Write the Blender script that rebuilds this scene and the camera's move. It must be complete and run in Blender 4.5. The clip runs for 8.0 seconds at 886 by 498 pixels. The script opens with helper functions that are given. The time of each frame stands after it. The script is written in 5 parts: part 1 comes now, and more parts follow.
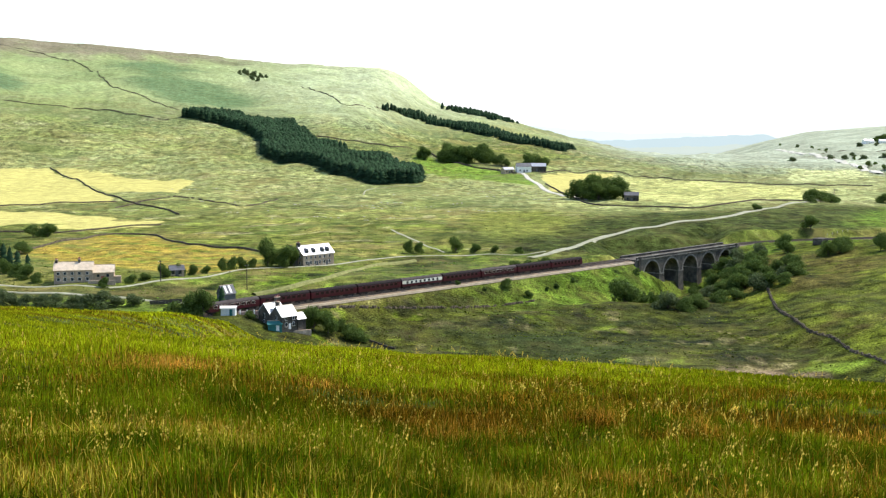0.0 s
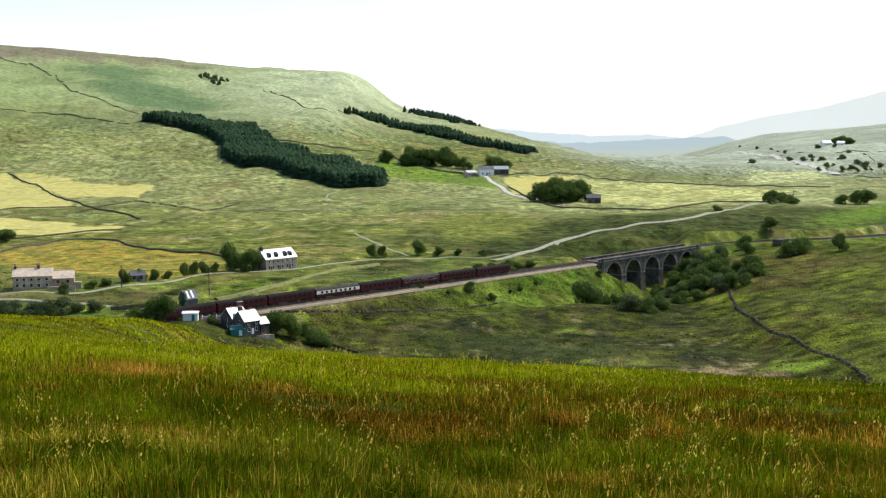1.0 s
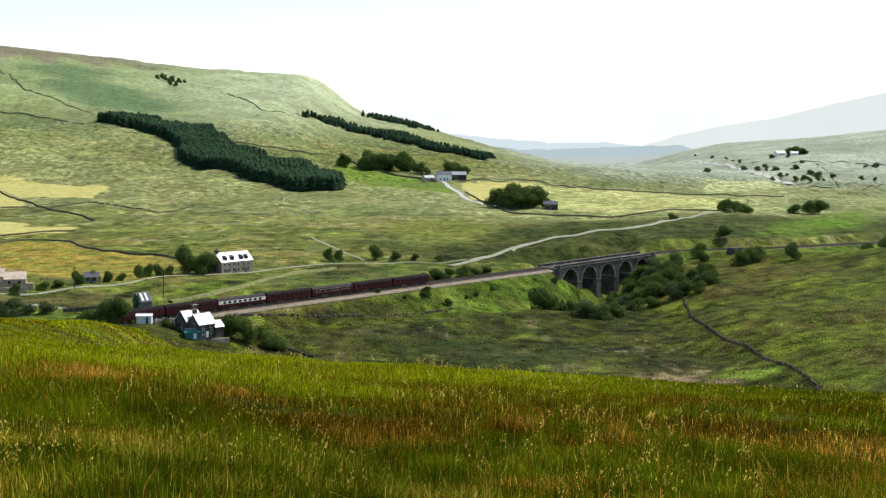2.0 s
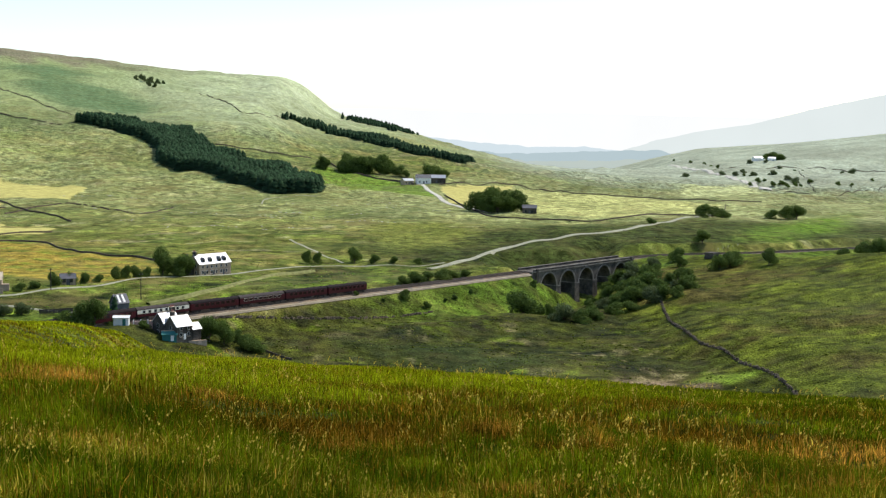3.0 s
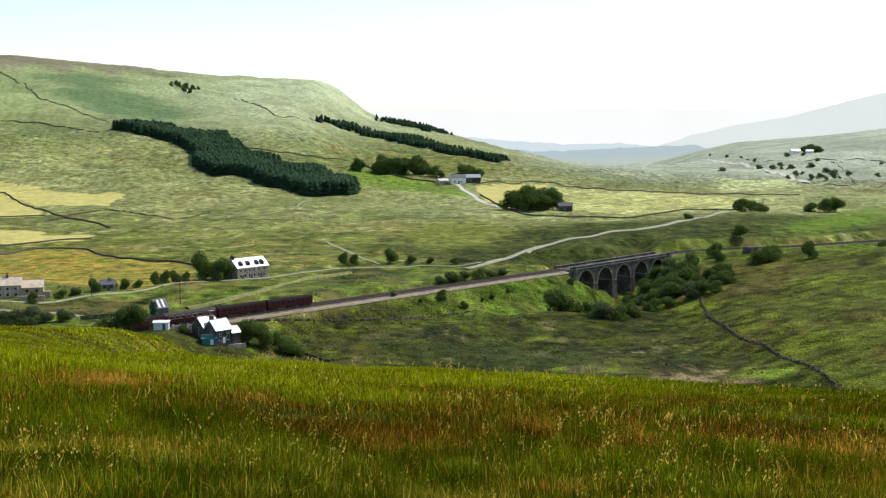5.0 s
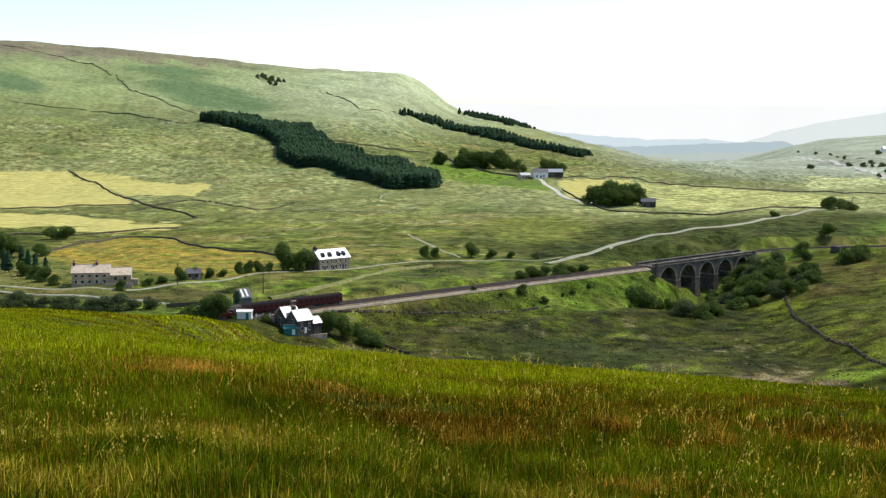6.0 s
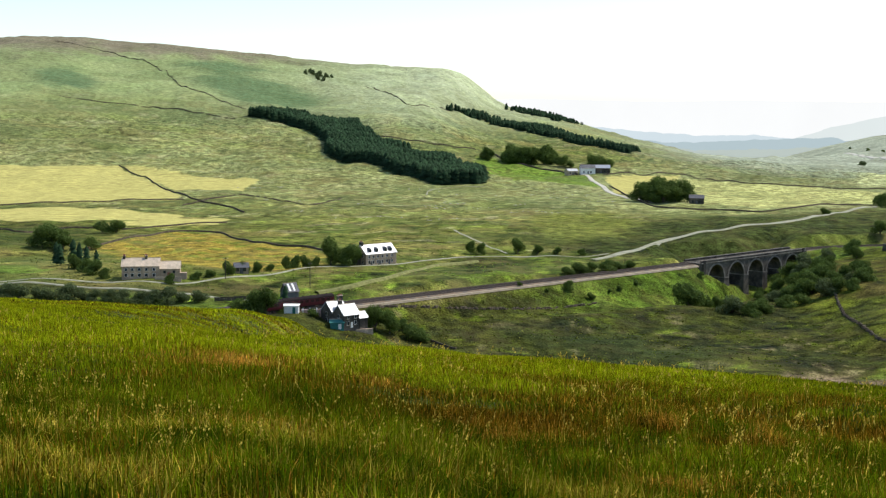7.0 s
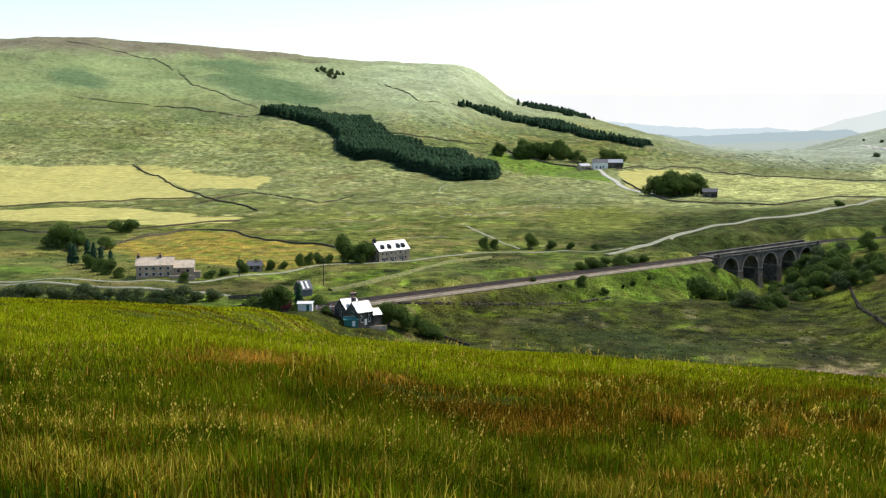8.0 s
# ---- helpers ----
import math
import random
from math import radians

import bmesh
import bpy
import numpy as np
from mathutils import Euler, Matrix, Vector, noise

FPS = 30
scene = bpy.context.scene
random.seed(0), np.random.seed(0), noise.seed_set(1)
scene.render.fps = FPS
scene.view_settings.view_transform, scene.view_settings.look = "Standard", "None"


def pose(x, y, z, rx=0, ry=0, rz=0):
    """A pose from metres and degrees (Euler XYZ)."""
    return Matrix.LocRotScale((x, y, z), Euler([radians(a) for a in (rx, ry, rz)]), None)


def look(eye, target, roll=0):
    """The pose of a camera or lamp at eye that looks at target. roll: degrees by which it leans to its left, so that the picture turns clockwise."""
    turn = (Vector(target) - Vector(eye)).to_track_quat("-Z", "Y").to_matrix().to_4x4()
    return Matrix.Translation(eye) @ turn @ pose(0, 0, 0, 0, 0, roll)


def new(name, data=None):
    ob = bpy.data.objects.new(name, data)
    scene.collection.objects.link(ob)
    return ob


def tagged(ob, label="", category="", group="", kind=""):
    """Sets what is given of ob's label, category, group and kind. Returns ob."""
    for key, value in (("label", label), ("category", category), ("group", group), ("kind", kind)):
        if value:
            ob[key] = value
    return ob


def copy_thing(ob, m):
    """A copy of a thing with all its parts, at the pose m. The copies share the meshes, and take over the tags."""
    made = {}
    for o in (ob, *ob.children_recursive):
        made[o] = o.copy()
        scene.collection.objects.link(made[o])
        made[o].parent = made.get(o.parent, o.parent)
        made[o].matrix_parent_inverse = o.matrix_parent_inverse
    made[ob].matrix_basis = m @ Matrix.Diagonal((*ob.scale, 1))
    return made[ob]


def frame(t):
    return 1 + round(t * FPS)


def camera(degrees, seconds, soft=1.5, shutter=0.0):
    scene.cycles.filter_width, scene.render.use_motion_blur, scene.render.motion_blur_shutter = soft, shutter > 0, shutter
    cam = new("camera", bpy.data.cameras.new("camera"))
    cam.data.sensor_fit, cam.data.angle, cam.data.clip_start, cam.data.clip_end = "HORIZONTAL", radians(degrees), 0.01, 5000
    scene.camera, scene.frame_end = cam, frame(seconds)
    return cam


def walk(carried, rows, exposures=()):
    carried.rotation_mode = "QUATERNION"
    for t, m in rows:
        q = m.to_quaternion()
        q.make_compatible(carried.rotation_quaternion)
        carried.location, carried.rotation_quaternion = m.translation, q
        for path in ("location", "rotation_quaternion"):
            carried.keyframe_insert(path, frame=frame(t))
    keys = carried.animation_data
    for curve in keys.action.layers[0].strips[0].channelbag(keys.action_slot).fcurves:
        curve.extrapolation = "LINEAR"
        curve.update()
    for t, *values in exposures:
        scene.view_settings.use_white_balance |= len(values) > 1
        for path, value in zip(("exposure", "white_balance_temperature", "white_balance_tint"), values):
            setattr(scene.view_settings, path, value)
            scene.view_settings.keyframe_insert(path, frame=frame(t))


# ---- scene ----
EYE = 58.0          # height of the eye over the rails
cam = camera(41.5, 8.0, soft=1.25)
ROWS = [            # seconds, yaw, pitch, roll: a hand-held camera that pans on one spot of the hillside
    (0.0, 1.813, -6.120, -0.193),
    (0.5, 0.893, -6.123, 0.130),
    (1.0, 0.000, -5.960, -0.000),
    (1.5, -1.125, -5.812, -0.380),
    (3.0, -3.151, -5.523, -1.255),
    (3.5, -3.354, -5.471, -1.028),
    (4.0, -3.300, -5.460, -0.405),
    (5.3, -0.268, -5.602, -0.053),
    (5.5, 0.615, -5.645, -0.105),
    (6.0, 2.610, -5.874, -0.503),
    (6.5, 3.709, -6.029, -0.828),
    (7.0, 4.882, -6.112, -0.590),
    (7.5, 5.354, -6.226, -0.195),
    (8.0, 5.526, -6.298, 0.029),
]
walk(cam, [(t, pose(0, 0, EYE, 0, 0, yaw) @ pose(0, 0, 0, 90 + pitch) @ pose(0, 0, 0, 0, 0, -roll)) for t, yaw, pitch, roll in ROWS],
     exposures=[(0.0, 1.05), (0.3, 0.74), (0.8, 0.62), (1.5, 0.57), (3.0, 0.55), (4.0, 0.52), (8.0, 0.52)])

# ---- daylight: a high hazy summer sun ahead of the camera ----
SUN_AZ, SUN_EL = 53.0, 54.0     # degrees to the right of straight ahead, and up
world = bpy.data.worlds.new("hazy_sky")
scene.world = world
world.use_nodes = True
wn = world.node_tree.nodes
sky = wn.new("ShaderNodeTexSky")
sky.sky_type, sky.sun_disc = "NISHITA", False
sky.sun_elevation, sky.sun_rotation = radians(SUN_EL), radians(SUN_AZ)
sky.air_density, sky.dust_density, sky.ozone_density = 1.0, 0.6, 1.0
wn["Background"].inputs["Strength"].default_value = 0.14
world.node_tree.links.new(sky.outputs["Color"], wn["Background"].inputs["Color"])
sun = new("sun", bpy.data.lights.new("sun", "SUN"))
sun.data.energy, sun.data.angle, sun.data.color = 3.1, radians(0.6), (1.0, 0.95, 0.86)
sd = Vector((math.sin(radians(SUN_AZ)) * math.cos(radians(SUN_EL)), math.cos(radians(SUN_AZ)) * math.cos(radians(SUN_EL)), math.sin(radians(SUN_EL))))
sun.matrix_world = look(sd * 100, (0, 0, 0))


# ---- materials ----
def material(name, base, rough=0.9, var=0.25, size=1.0, metal=0.0, spec=0.3, bump=0.0, second=None, cover=False, through_light=0.0, pieces=False, patches=None, mown=False):
    """A procedural surface: base colour with two scales of variation (size in metres) and fine relief."""
    m = bpy.data.materials.new(name)
    m.use_nodes = True
    nt = m.node_tree
    n, link = nt.nodes, nt.links.new
    b = n["Principled BSDF"]
    b.inputs["Roughness"].default_value, b.inputs["Metallic"].default_value = rough, metal
    b.inputs["Specular IOR Level"].default_value = spec
    where = n.new("ShaderNodeNewGeometry") if cover else n.new("ShaderNodeTexCoord")
    at = where.outputs["Position"] if cover else where.outputs["Object"]
    if cover:
        src = n.new("ShaderNodeVertexColor")
        src.layer_name = "cover"
        colour = src.outputs["Color"]
    else:
        src = n.new("ShaderNodeRGB")
        src.outputs[0].default_value = (*base, 1)
        colour = src.outputs[0]
    for k, (scale, amount, detail) in enumerate(((1.0 / size, var, 6), (7.3 / size, var * (1.25 if cover else 0.8), 4))):
        tex = n.new("ShaderNodeTexNoise")
        tex.inputs["Scale"].default_value, tex.inputs["Detail"].default_value = scale, detail
        link(at, tex.inputs["Vector"])
        ramp = n.new("ShaderNodeMapRange")
        ramp.inputs["From Min"].default_value, ramp.inputs["From Max"].default_value = 0.3, 0.7
        ramp.inputs["To Min"].default_value, ramp.inputs["To Max"].default_value = 1 - amount, 1 + amount
        link(tex.outputs["Fac"], ramp.inputs["Value"])
        mix = n.new("ShaderNodeMix")
        mix.data_type, mix.blend_type = "RGBA", "MULTIPLY"
        mix.inputs["Factor"].default_value = 1.0
        if cover:
            rougher = n.new("ShaderNodeMapRange")
            rougher.inputs["From Min"].default_value, rougher.inputs["From Max"].default_value, rougher.inputs["To Min"].default_value = 0.12, 0.28, 0.35
            link(src.outputs["Alpha"], rougher.inputs["Value"])
            link(rougher.outputs["Result"], mix.inputs["Factor"])
        link(colour, mix.inputs["A"])
        link(ramp.outputs["Result"], mix.inputs["B"])
        colour = mix.outputs["Result"]
        if k == 0 and second:
            blot = n.new("ShaderNodeTexNoise")
            blot.inputs["Scale"].default_value, blot.inputs["Detail"].default_value = 0.37 / size, 5
            link(at, blot.inputs["Vector"])
            edge = n.new("ShaderNodeMapRange")
            edge.inputs["From Min"].default_value, edge.inputs["From Max"].default_value = 0.46, 0.62
            link(blot.outputs["Fac"], edge.inputs["Value"])
            mix = n.new("ShaderNodeMix")
            mix.data_type = "RGBA"
            mix.inputs["B"].default_value = (*second, 1)
            link(edge.outputs["Result"], mix.inputs["Factor"])
            link(colour, mix.inputs["A"])
            colour = mix.outputs["Result"]
        if k == 1 and patches:
            for scale, tint, share in ((0.11, (0.19, 0.19, 0.04), patches[1]), (0.045, patches[0], patches[1]), (0.021, (0.035, 0.055, 0.012), patches[1]), (0.008, (0.115, 0.15, 0.045), patches[1])):
                blot = n.new("ShaderNodeTexNoise")
                blot.inputs["Scale"].default_value, blot.inputs["Detail"].default_value, blot.inputs["Roughness"].default_value = scale, 9, 0.66
                link(at, blot.inputs["Vector"])
                edge = n.new("ShaderNodeMapRange")
                edge.inputs["From Min"].default_value, edge.inputs["From Max"].default_value = 0.50, 0.68
                edge.inputs["To Max"].default_value = share
                link(blot.outputs["Fac"], edge.inputs["Value"])
                mix = n.new("ShaderNodeMix")
                mix.data_type = "RGBA"
                mix.inputs["B"].default_value = (*tint, 1)
                only = n.new("ShaderNodeMath")
                only.operation = "MULTIPLY"
                link(edge.outputs["Result"], only.inputs[0])
                link(src.outputs["Alpha"], only.inputs[1])
                link(only.outputs["Value"], mix.inputs["Factor"])
                link(colour, mix.inputs["A"])
                colour = mix.outputs["Result"]
        if k == 1 and mown:
            # swathes of the mower on the hay meadows
            turned, rows = n.new("ShaderNodeMapping"), n.new("ShaderNodeTexWave")
            turned.inputs["Rotation"].default_value = (0, 0, 1.15)
            rows.inputs["Scale"].default_value, rows.inputs["Distortion"].default_value, rows.inputs["Detail"].default_value = 0.055, 2.0, 2
            rows.inputs["Detail Scale"].default_value = 0.6
            link(at, turned.inputs["Vector"])
            link(turned.outputs["Vector"], rows.inputs["Vector"])
            not_here = n.new("ShaderNodeMapRange")
            not_here.inputs["From Max"].default_value = 0.25
            not_here.inputs["To Min"].default_value, not_here.inputs["To Max"].default_value = 1.0, 0.0
            link(src.outputs["Alpha"], not_here.inputs["Value"])
            amount = n.new("ShaderNodeMath")
            amount.operation = "MULTIPLY"
            link(rows.outputs["Fac"], amount.inputs[0])
            link(not_here.outputs["Result"], amount.inputs[1])
            less = n.new("ShaderNodeMath")
            less.operation, less.inputs[1].default_value = "MULTIPLY", 0.45
            link(amount.outputs["Value"], less.inputs[0])
            mix = n.new("ShaderNodeMix")
            mix.data_type = "RGBA"
            mix.inputs["B"].default_value = (0.30, 0.255, 0.085, 1)
            link(less.outputs["Value"], mix.inputs["Factor"])
            link(colour, mix.inputs["A"])
            colour = mix.outputs["Result"]
        if k == 1 and bump:
            bp = n.new("ShaderNodeBump")
            bp.inputs["Strength"].default_value, bp.inputs["Distance"].default_value = bump, 0.15 * size
            link(tex.outputs["Fac"], bp.inputs["Height"])
            if cover:
                link(rougher.outputs["Result"], bp.inputs["Strength"])
            link(bp.outputs["Normal"], b.inputs["Normal"])
    if pieces:
        info = n.new("ShaderNodeNewGeometry")
        ramp = n.new("ShaderNodeMapRange")
        ramp.inputs["To Min"].default_value, ramp.inputs["To Max"].default_value = (0.25, 1.8) if cover else (0.62, 1.38)
        link(info.outputs["Random Per Island"], ramp.inputs["Value"])
        mix = n.new("ShaderNodeMix")
        mix.data_type, mix.blend_type = "RGBA", "MULTIPLY"
        mix.inputs["Factor"].default_value = 1.0
        link(colour, mix.inputs["A"])
        link(ramp.outputs["Result"], mix.inputs["B"])
        colour = mix.outputs["Result"]
    link(colour, b.inputs["Base Color"])
    if through_light:
        tr = n.new("ShaderNodeBsdfTranslucent")
        link(colour, tr.inputs["Color"])
        both = n.new("ShaderNodeMixShader")
        both.inputs["Fac"].default_value = through_light
        link(b.outputs["BSDF"], both.inputs[1])
        link(tr.outputs["BSDF"], both.inputs[2])
        link(both.outputs["Shader"], n["Material Output"].inputs["Surface"])
    return m


M_LAND = material("moor_grass", (0.1, 0.13, 0.04), 0.95, 0.68, 5.0, bump=1.0, cover=True, spec=0.02, patches=((0.21, 0.165, 0.062), 0.62), mown=True)
M_STONE = material("weathered_gritstone", (0.115, 0.10, 0.08), 0.95, 0.4, 2.2, bump=0.6, spec=0.1, second=(0.048, 0.042, 0.036))
M_STONE_PALE = material("pale_gritstone", (0.50, 0.38, 0.27), 0.95, 0.3, 1.6, bump=0.5, spec=0.1, second=(0.34, 0.26, 0.19))
M_STONE_DRESSED = material("dressed_gritstone", (0.24, 0.215, 0.18), 0.95, 0.35, 1.4, bump=0.5, spec=0.1, second=(0.14, 0.125, 0.105))
M_DRYWALL = material("drystone", (0.085, 0.066, 0.042), 0.95, 0.3, 1.0, bump=0.4, pieces=True)
M_SLATE = material("grey_slate", (0.33, 0.34, 0.36), 0.38, 0.12, 1.3, spec=0.6, bump=0.15)
M_SLATE_DARK = material("dark_slate", (0.09, 0.09, 0.10), 0.6, 0.2, 1.3, bump=0.2)
M_FLAG = material("stone_slate_roof", (0.58, 0.46, 0.33), 0.55, 0.2, 1.5, bump=0.3)
M_WHITE = material("white_paint", (0.78, 0.77, 0.73), 0.6, 0.08, 0.8)
M_CREAM = material("cream_paint", (0.82, 0.77, 0.62), 0.35, 0.06, 1.5)
M_MAROON = material("maroon_paint", (0.066, 0.006, 0.011), 0.35, 0.15, 3.0, spec=0.35)
M_COACH_ROOF = material("sooty_roof", (0.018, 0.012, 0.012), 0.85, 0.25, 2.0, spec=0.1)
M_COACH_ROOF_PALE = material("pale_grey_roof", (0.06, 0.048, 0.044), 0.8, 0.2, 2.0, spec=0.1)
M_BLACK = material("oily_black", (0.018, 0.017, 0.016), 0.6, 0.3, 0.5)
M_GLASS = material("dark_window_glass", (0.03, 0.035, 0.04), 0.08, 0.1, 1.0, spec=0.8)
M_COACH_GLASS = material("coach_window", (0.035, 0.022, 0.020), 0.2, 0.3, 2.5, spec=0.5)
M_TEAL = material("teal_felt", (0.035, 0.16, 0.14), 0.8, 0.15, 0.6)
M_BALLAST = material("limestone_ballast", (0.19, 0.135, 0.085), 0.95, 0.25, 1.2, bump=0.6, second=(0.10, 0.085, 0.07))
M_CESS = material("pale_cess", (0.30, 0.245, 0.165), 0.95, 0.25, 2.0, bump=0.4)
M_RAIL = material("worn_steel", (0.17, 0.125, 0.095), 0.5, 0.2, 1.0, metal=0.4)
M_SLEEPER = material("sleeper", (0.10, 0.078, 0.06), 0.9, 0.2, 0.5)
M_ROAD = material("pale_tarmac", (0.27, 0.262, 0.175), 0.9, 0.25, 3.0)
M_TRACKWAY = material("limestone_track", (0.46, 0.43, 0.35), 0.95, 0.2, 3.0)
M_LIMESTONE = material("limestone", (0.30, 0.285, 0.24), 0.95, 0.25, 1.0)
M_BANK = material("dry_bank_grass", (0.19, 0.19, 0.07), 0.95, 0.35, 2.0, bump=0.6, spec=0.05)
M_LEAF = material("ash_leaves", (0.092, 0.138, 0.030), 0.9, 0.25, 1.5, through_light=0.4, spec=0.1, pieces=True)
M_LEAF_PALE = material("willow_leaves", (0.10, 0.13, 0.05), 0.8, 0.25, 1.5, through_light=0.35, spec=0.1, pieces=True)
M_NEEDLE = material("spruce_needles", (0.022, 0.046, 0.020), 0.95, 0.3, 4.0, spec=0.05, pieces=True)
M_BARK = material("bark", (0.09, 0.075, 0.06), 0.95, 0.3, 0.3, bump=0.5)
M_WOOD = material("tarred_wood", (0.06, 0.05, 0.04), 0.9, 0.2, 0.4)
M_BRICK = material("brick_red_door", (0.30, 0.08, 0.06), 0.7, 0.15, 0.5)
M_GRASS = material("tall_rush_grass", (0.10, 0.16, 0.02), 0.7, 0.15, 6.0, cover=True, through_light=0.45, pieces=True, spec=0.0)


# ---- the lie of the land (metres; y ahead of the camera, z over the rails) ----
def sstep(a, b, v):
    u = np.clip((v - a) / (b - a), 0, 1)
    return u * u * (3 - 2 * u)


def smax(a, b, k):
    return 0.5 * (a + b + np.sqrt((a - b) ** 2 + k * k))


def bell(x, y, cx, cy, rx, ry, turn=0.0):
    c, s = math.cos(radians(turn)), math.sin(radians(turn))
    u, v = (x - cx) * c + (y - cy) * s, -(x - cx) * s + (y - cy) * c
    return np.exp(-(u / rx) ** 2 - (v / ry) ** 2)


def swell(x, y, size, seed):
    """Soft unevenness of about +-1 with waves of that size."""
    r, out = np.random.RandomState(seed), 0.0
    for k in range(7):
        a, w, ph = r.uniform(0, 2 * math.pi), r.uniform(0.6, 1.9) / size, r.uniform(0, 6.3)
        out = out + np.sin((x * math.cos(a) + y * math.sin(a)) * w * 2 * math.pi + ph)
    return out / 2.6


def fleck(x, y, size, seed):
    """Uneven speckle of about +-1 on a lattice of that size, without any waves."""
    u, v = np.asarray(x, float) / size + 0.37 * seed, np.asarray(y, float) / size
    i, j = np.floor(u), np.floor(v)
    fu, fv = u - i, v - j
    fu, fv = fu * fu * (3 - 2 * fu), fv * fv * (3 - 2 * fv)

    def at(a, b):
        w = np.sin(a * 127.1 + b * 311.7 + seed * 74.7) * 43758.5453
        return 2 * (w - np.floor(w)) - 1

    return (at(i, j) * (1 - fu) + at(i + 1, j) * fu) * (1 - fv) + (at(i, j + 1) * (1 - fu) + at(i + 1, j + 1) * fu) * fv


def curve_through(knots, step):
    """Points every step metres along a smooth line through the knots."""
    k = [np.array(p, float) for p in knots]
    k = [2 * k[0] - k[1]] + k + [2 * k[-1] - k[-2]]
    pts = []
    for i in range(1, len(k) - 2):
        n = max(2, int(np.linalg.norm(k[i + 1] - k[i]) / step * 4))
        for u in np.arange(n) / n:
            pts.append(0.5 * (2 * k[i] + (k[i + 1] - k[i - 1]) * u + (2 * k[i - 1] - 5 * k[i] + 4 * k[i + 1] - k[i + 2]) * u * u
                              + (3 * k[i] - k[i - 1] - 3 * k[i + 1] + k[i + 2]) * u ** 3))
    pts = np.array(pts + [k[-2]])
    s = np.concatenate([[0], np.cumsum(np.linalg.norm(np.diff(pts, axis=0), axis=1))])
    want = np.linspace(0, s[-1], int(s[-1] / step) + 1)
    return np.stack([np.interp(want, s, pts[:, i]) for i in range(pts.shape[1])], 1)


# The railway runs dead straight past the houses and over the viaduct, and bends away at both ends.
RAIL_AT, RAIL_WAY = np.array([25.3, 465.2]), np.array([0.689, 0.7248])
RAIL_OFF = np.array([0.7248, -0.689])
TRACK = curve_through([(-250, 160), (-190, 190), tuple(RAIL_AT - 265 * RAIL_WAY + 28 * RAIL_OFF), tuple(RAIL_AT - 220 * RAIL_WAY + 13.5 * RAIL_OFF), tuple(RAIL_AT - 190 * RAIL_WAY + 6 * RAIL_OFF), tuple(RAIL_AT - 160 * RAIL_WAY + 1.5 * RAIL_OFF), tuple(RAIL_AT - 130 * RAIL_WAY), tuple(RAIL_AT),
                       tuple(RAIL_AT + 90 * RAIL_WAY), tuple(RAIL_AT + 165 * RAIL_WAY), (203, 612), (275, 650), (360, 683), (470, 720)], 2.0)
_seg = np.linalg.norm(np.diff(TRACK, axis=0), axis=1)
TRACK_S = np.concatenate([[0], np.cumsum(_seg)])
RAIL_S0 = TRACK_S[np.argmin(np.linalg.norm(TRACK - RAIL_AT, axis=1))]


def track_frame(s):
    """Place and unit direction of the line s metres past RAIL_AT (towards the viaduct: plus)."""
    a = s + RAIL_S0
    p = np.array([np.interp(a, TRACK_S, TRACK[:, i]) for i in (0, 1)])
    q = np.array([np.interp(a + 1.0, TRACK_S, TRACK[:, i]) for i in (0, 1)])
    d = (q - p) / max(1e-6, np.linalg.norm(q - p))
    return p, d


def off_track(x, y):
    """Distance along the line (from RAIL_AT) and to the camera's side of it (plus)."""
    x, y = np.asarray(x, float), np.asarray(y, float)
    shape = x.shape
    x, y = x.ravel(), y.ravel()
    coarse = TRACK[::10]
    best, bi = np.full(len(x), 1e18), np.zeros(len(x), int)
    for i, (px, py) in enumerate(coarse):
        d = (x - px) ** 2 + (y - py) ** 2
        m = d < best
        best[m], bi[m] = d[m], i
    near, ni = np.full(len(x), 1e18), np.zeros(len(x), int)
    for k in range(-10, 11):
        j = np.clip(bi * 10 + k, 0, len(TRACK) - 1)
        d = (x - TRACK[j, 0]) ** 2 + (y - TRACK[j, 1]) ** 2
        m = d < near
        near[m], ni[m] = d[m], j[m]
    a, b = np.clip(ni - 1, 0, None), np.clip(ni + 1, None, len(TRACK) - 1)
    t = TRACK[b] - TRACK[a]
    t /= np.linalg.norm(t, axis=1)[:, None]
    dx, dy = x - TRACK[ni, 0], y - TRACK[ni, 1]
    s = TRACK_S[ni] - RAIL_S0 + dx * t[:, 0] + dy * t[:, 1]
    side = dx * t[:, 1] - dy * t[:, 0]
    far = near > 200 ** 2
    side = np.where(far, np.sign(side) * np.sqrt(near), side)
    return s.reshape(shape), side.reshape(shape)


VIA_A, VIA_B = 55.5, 142.5      # the viaduct's ends along the line


# the beck under the viaduct: place and depth of its ravine
BECK = [(122, 612, 2), (112, 588, 7), (104, 562, 13), (95, 530, 14), (84, 500, 12), (72, 476, 8), (58, 456, 5), (35, 440, 2)]


def own_hill(x, y):
    """The hillside on which the camera stands: a brow some fifty metres ahead, then a steep fall."""
    yy = np.clip(y, -400, None)
    z = EYE - 1.75 - 0.134 * yy - 0.057 * np.clip(x, -300, 300) - 0.00072 * np.clip(yy, 0, None) ** 2
    z = z + sstep(-16.5, -27, x) * (5.75 - 0.05 * np.clip(-x - 25, 0, 60)) * np.exp(-((y - 125) / 45) ** 2)      # a shoulder to the left, behind the brow
    return z + 0.10 * swell(x, y, 9.0, 3) * sstep(2, 12, np.hypot(x, y))


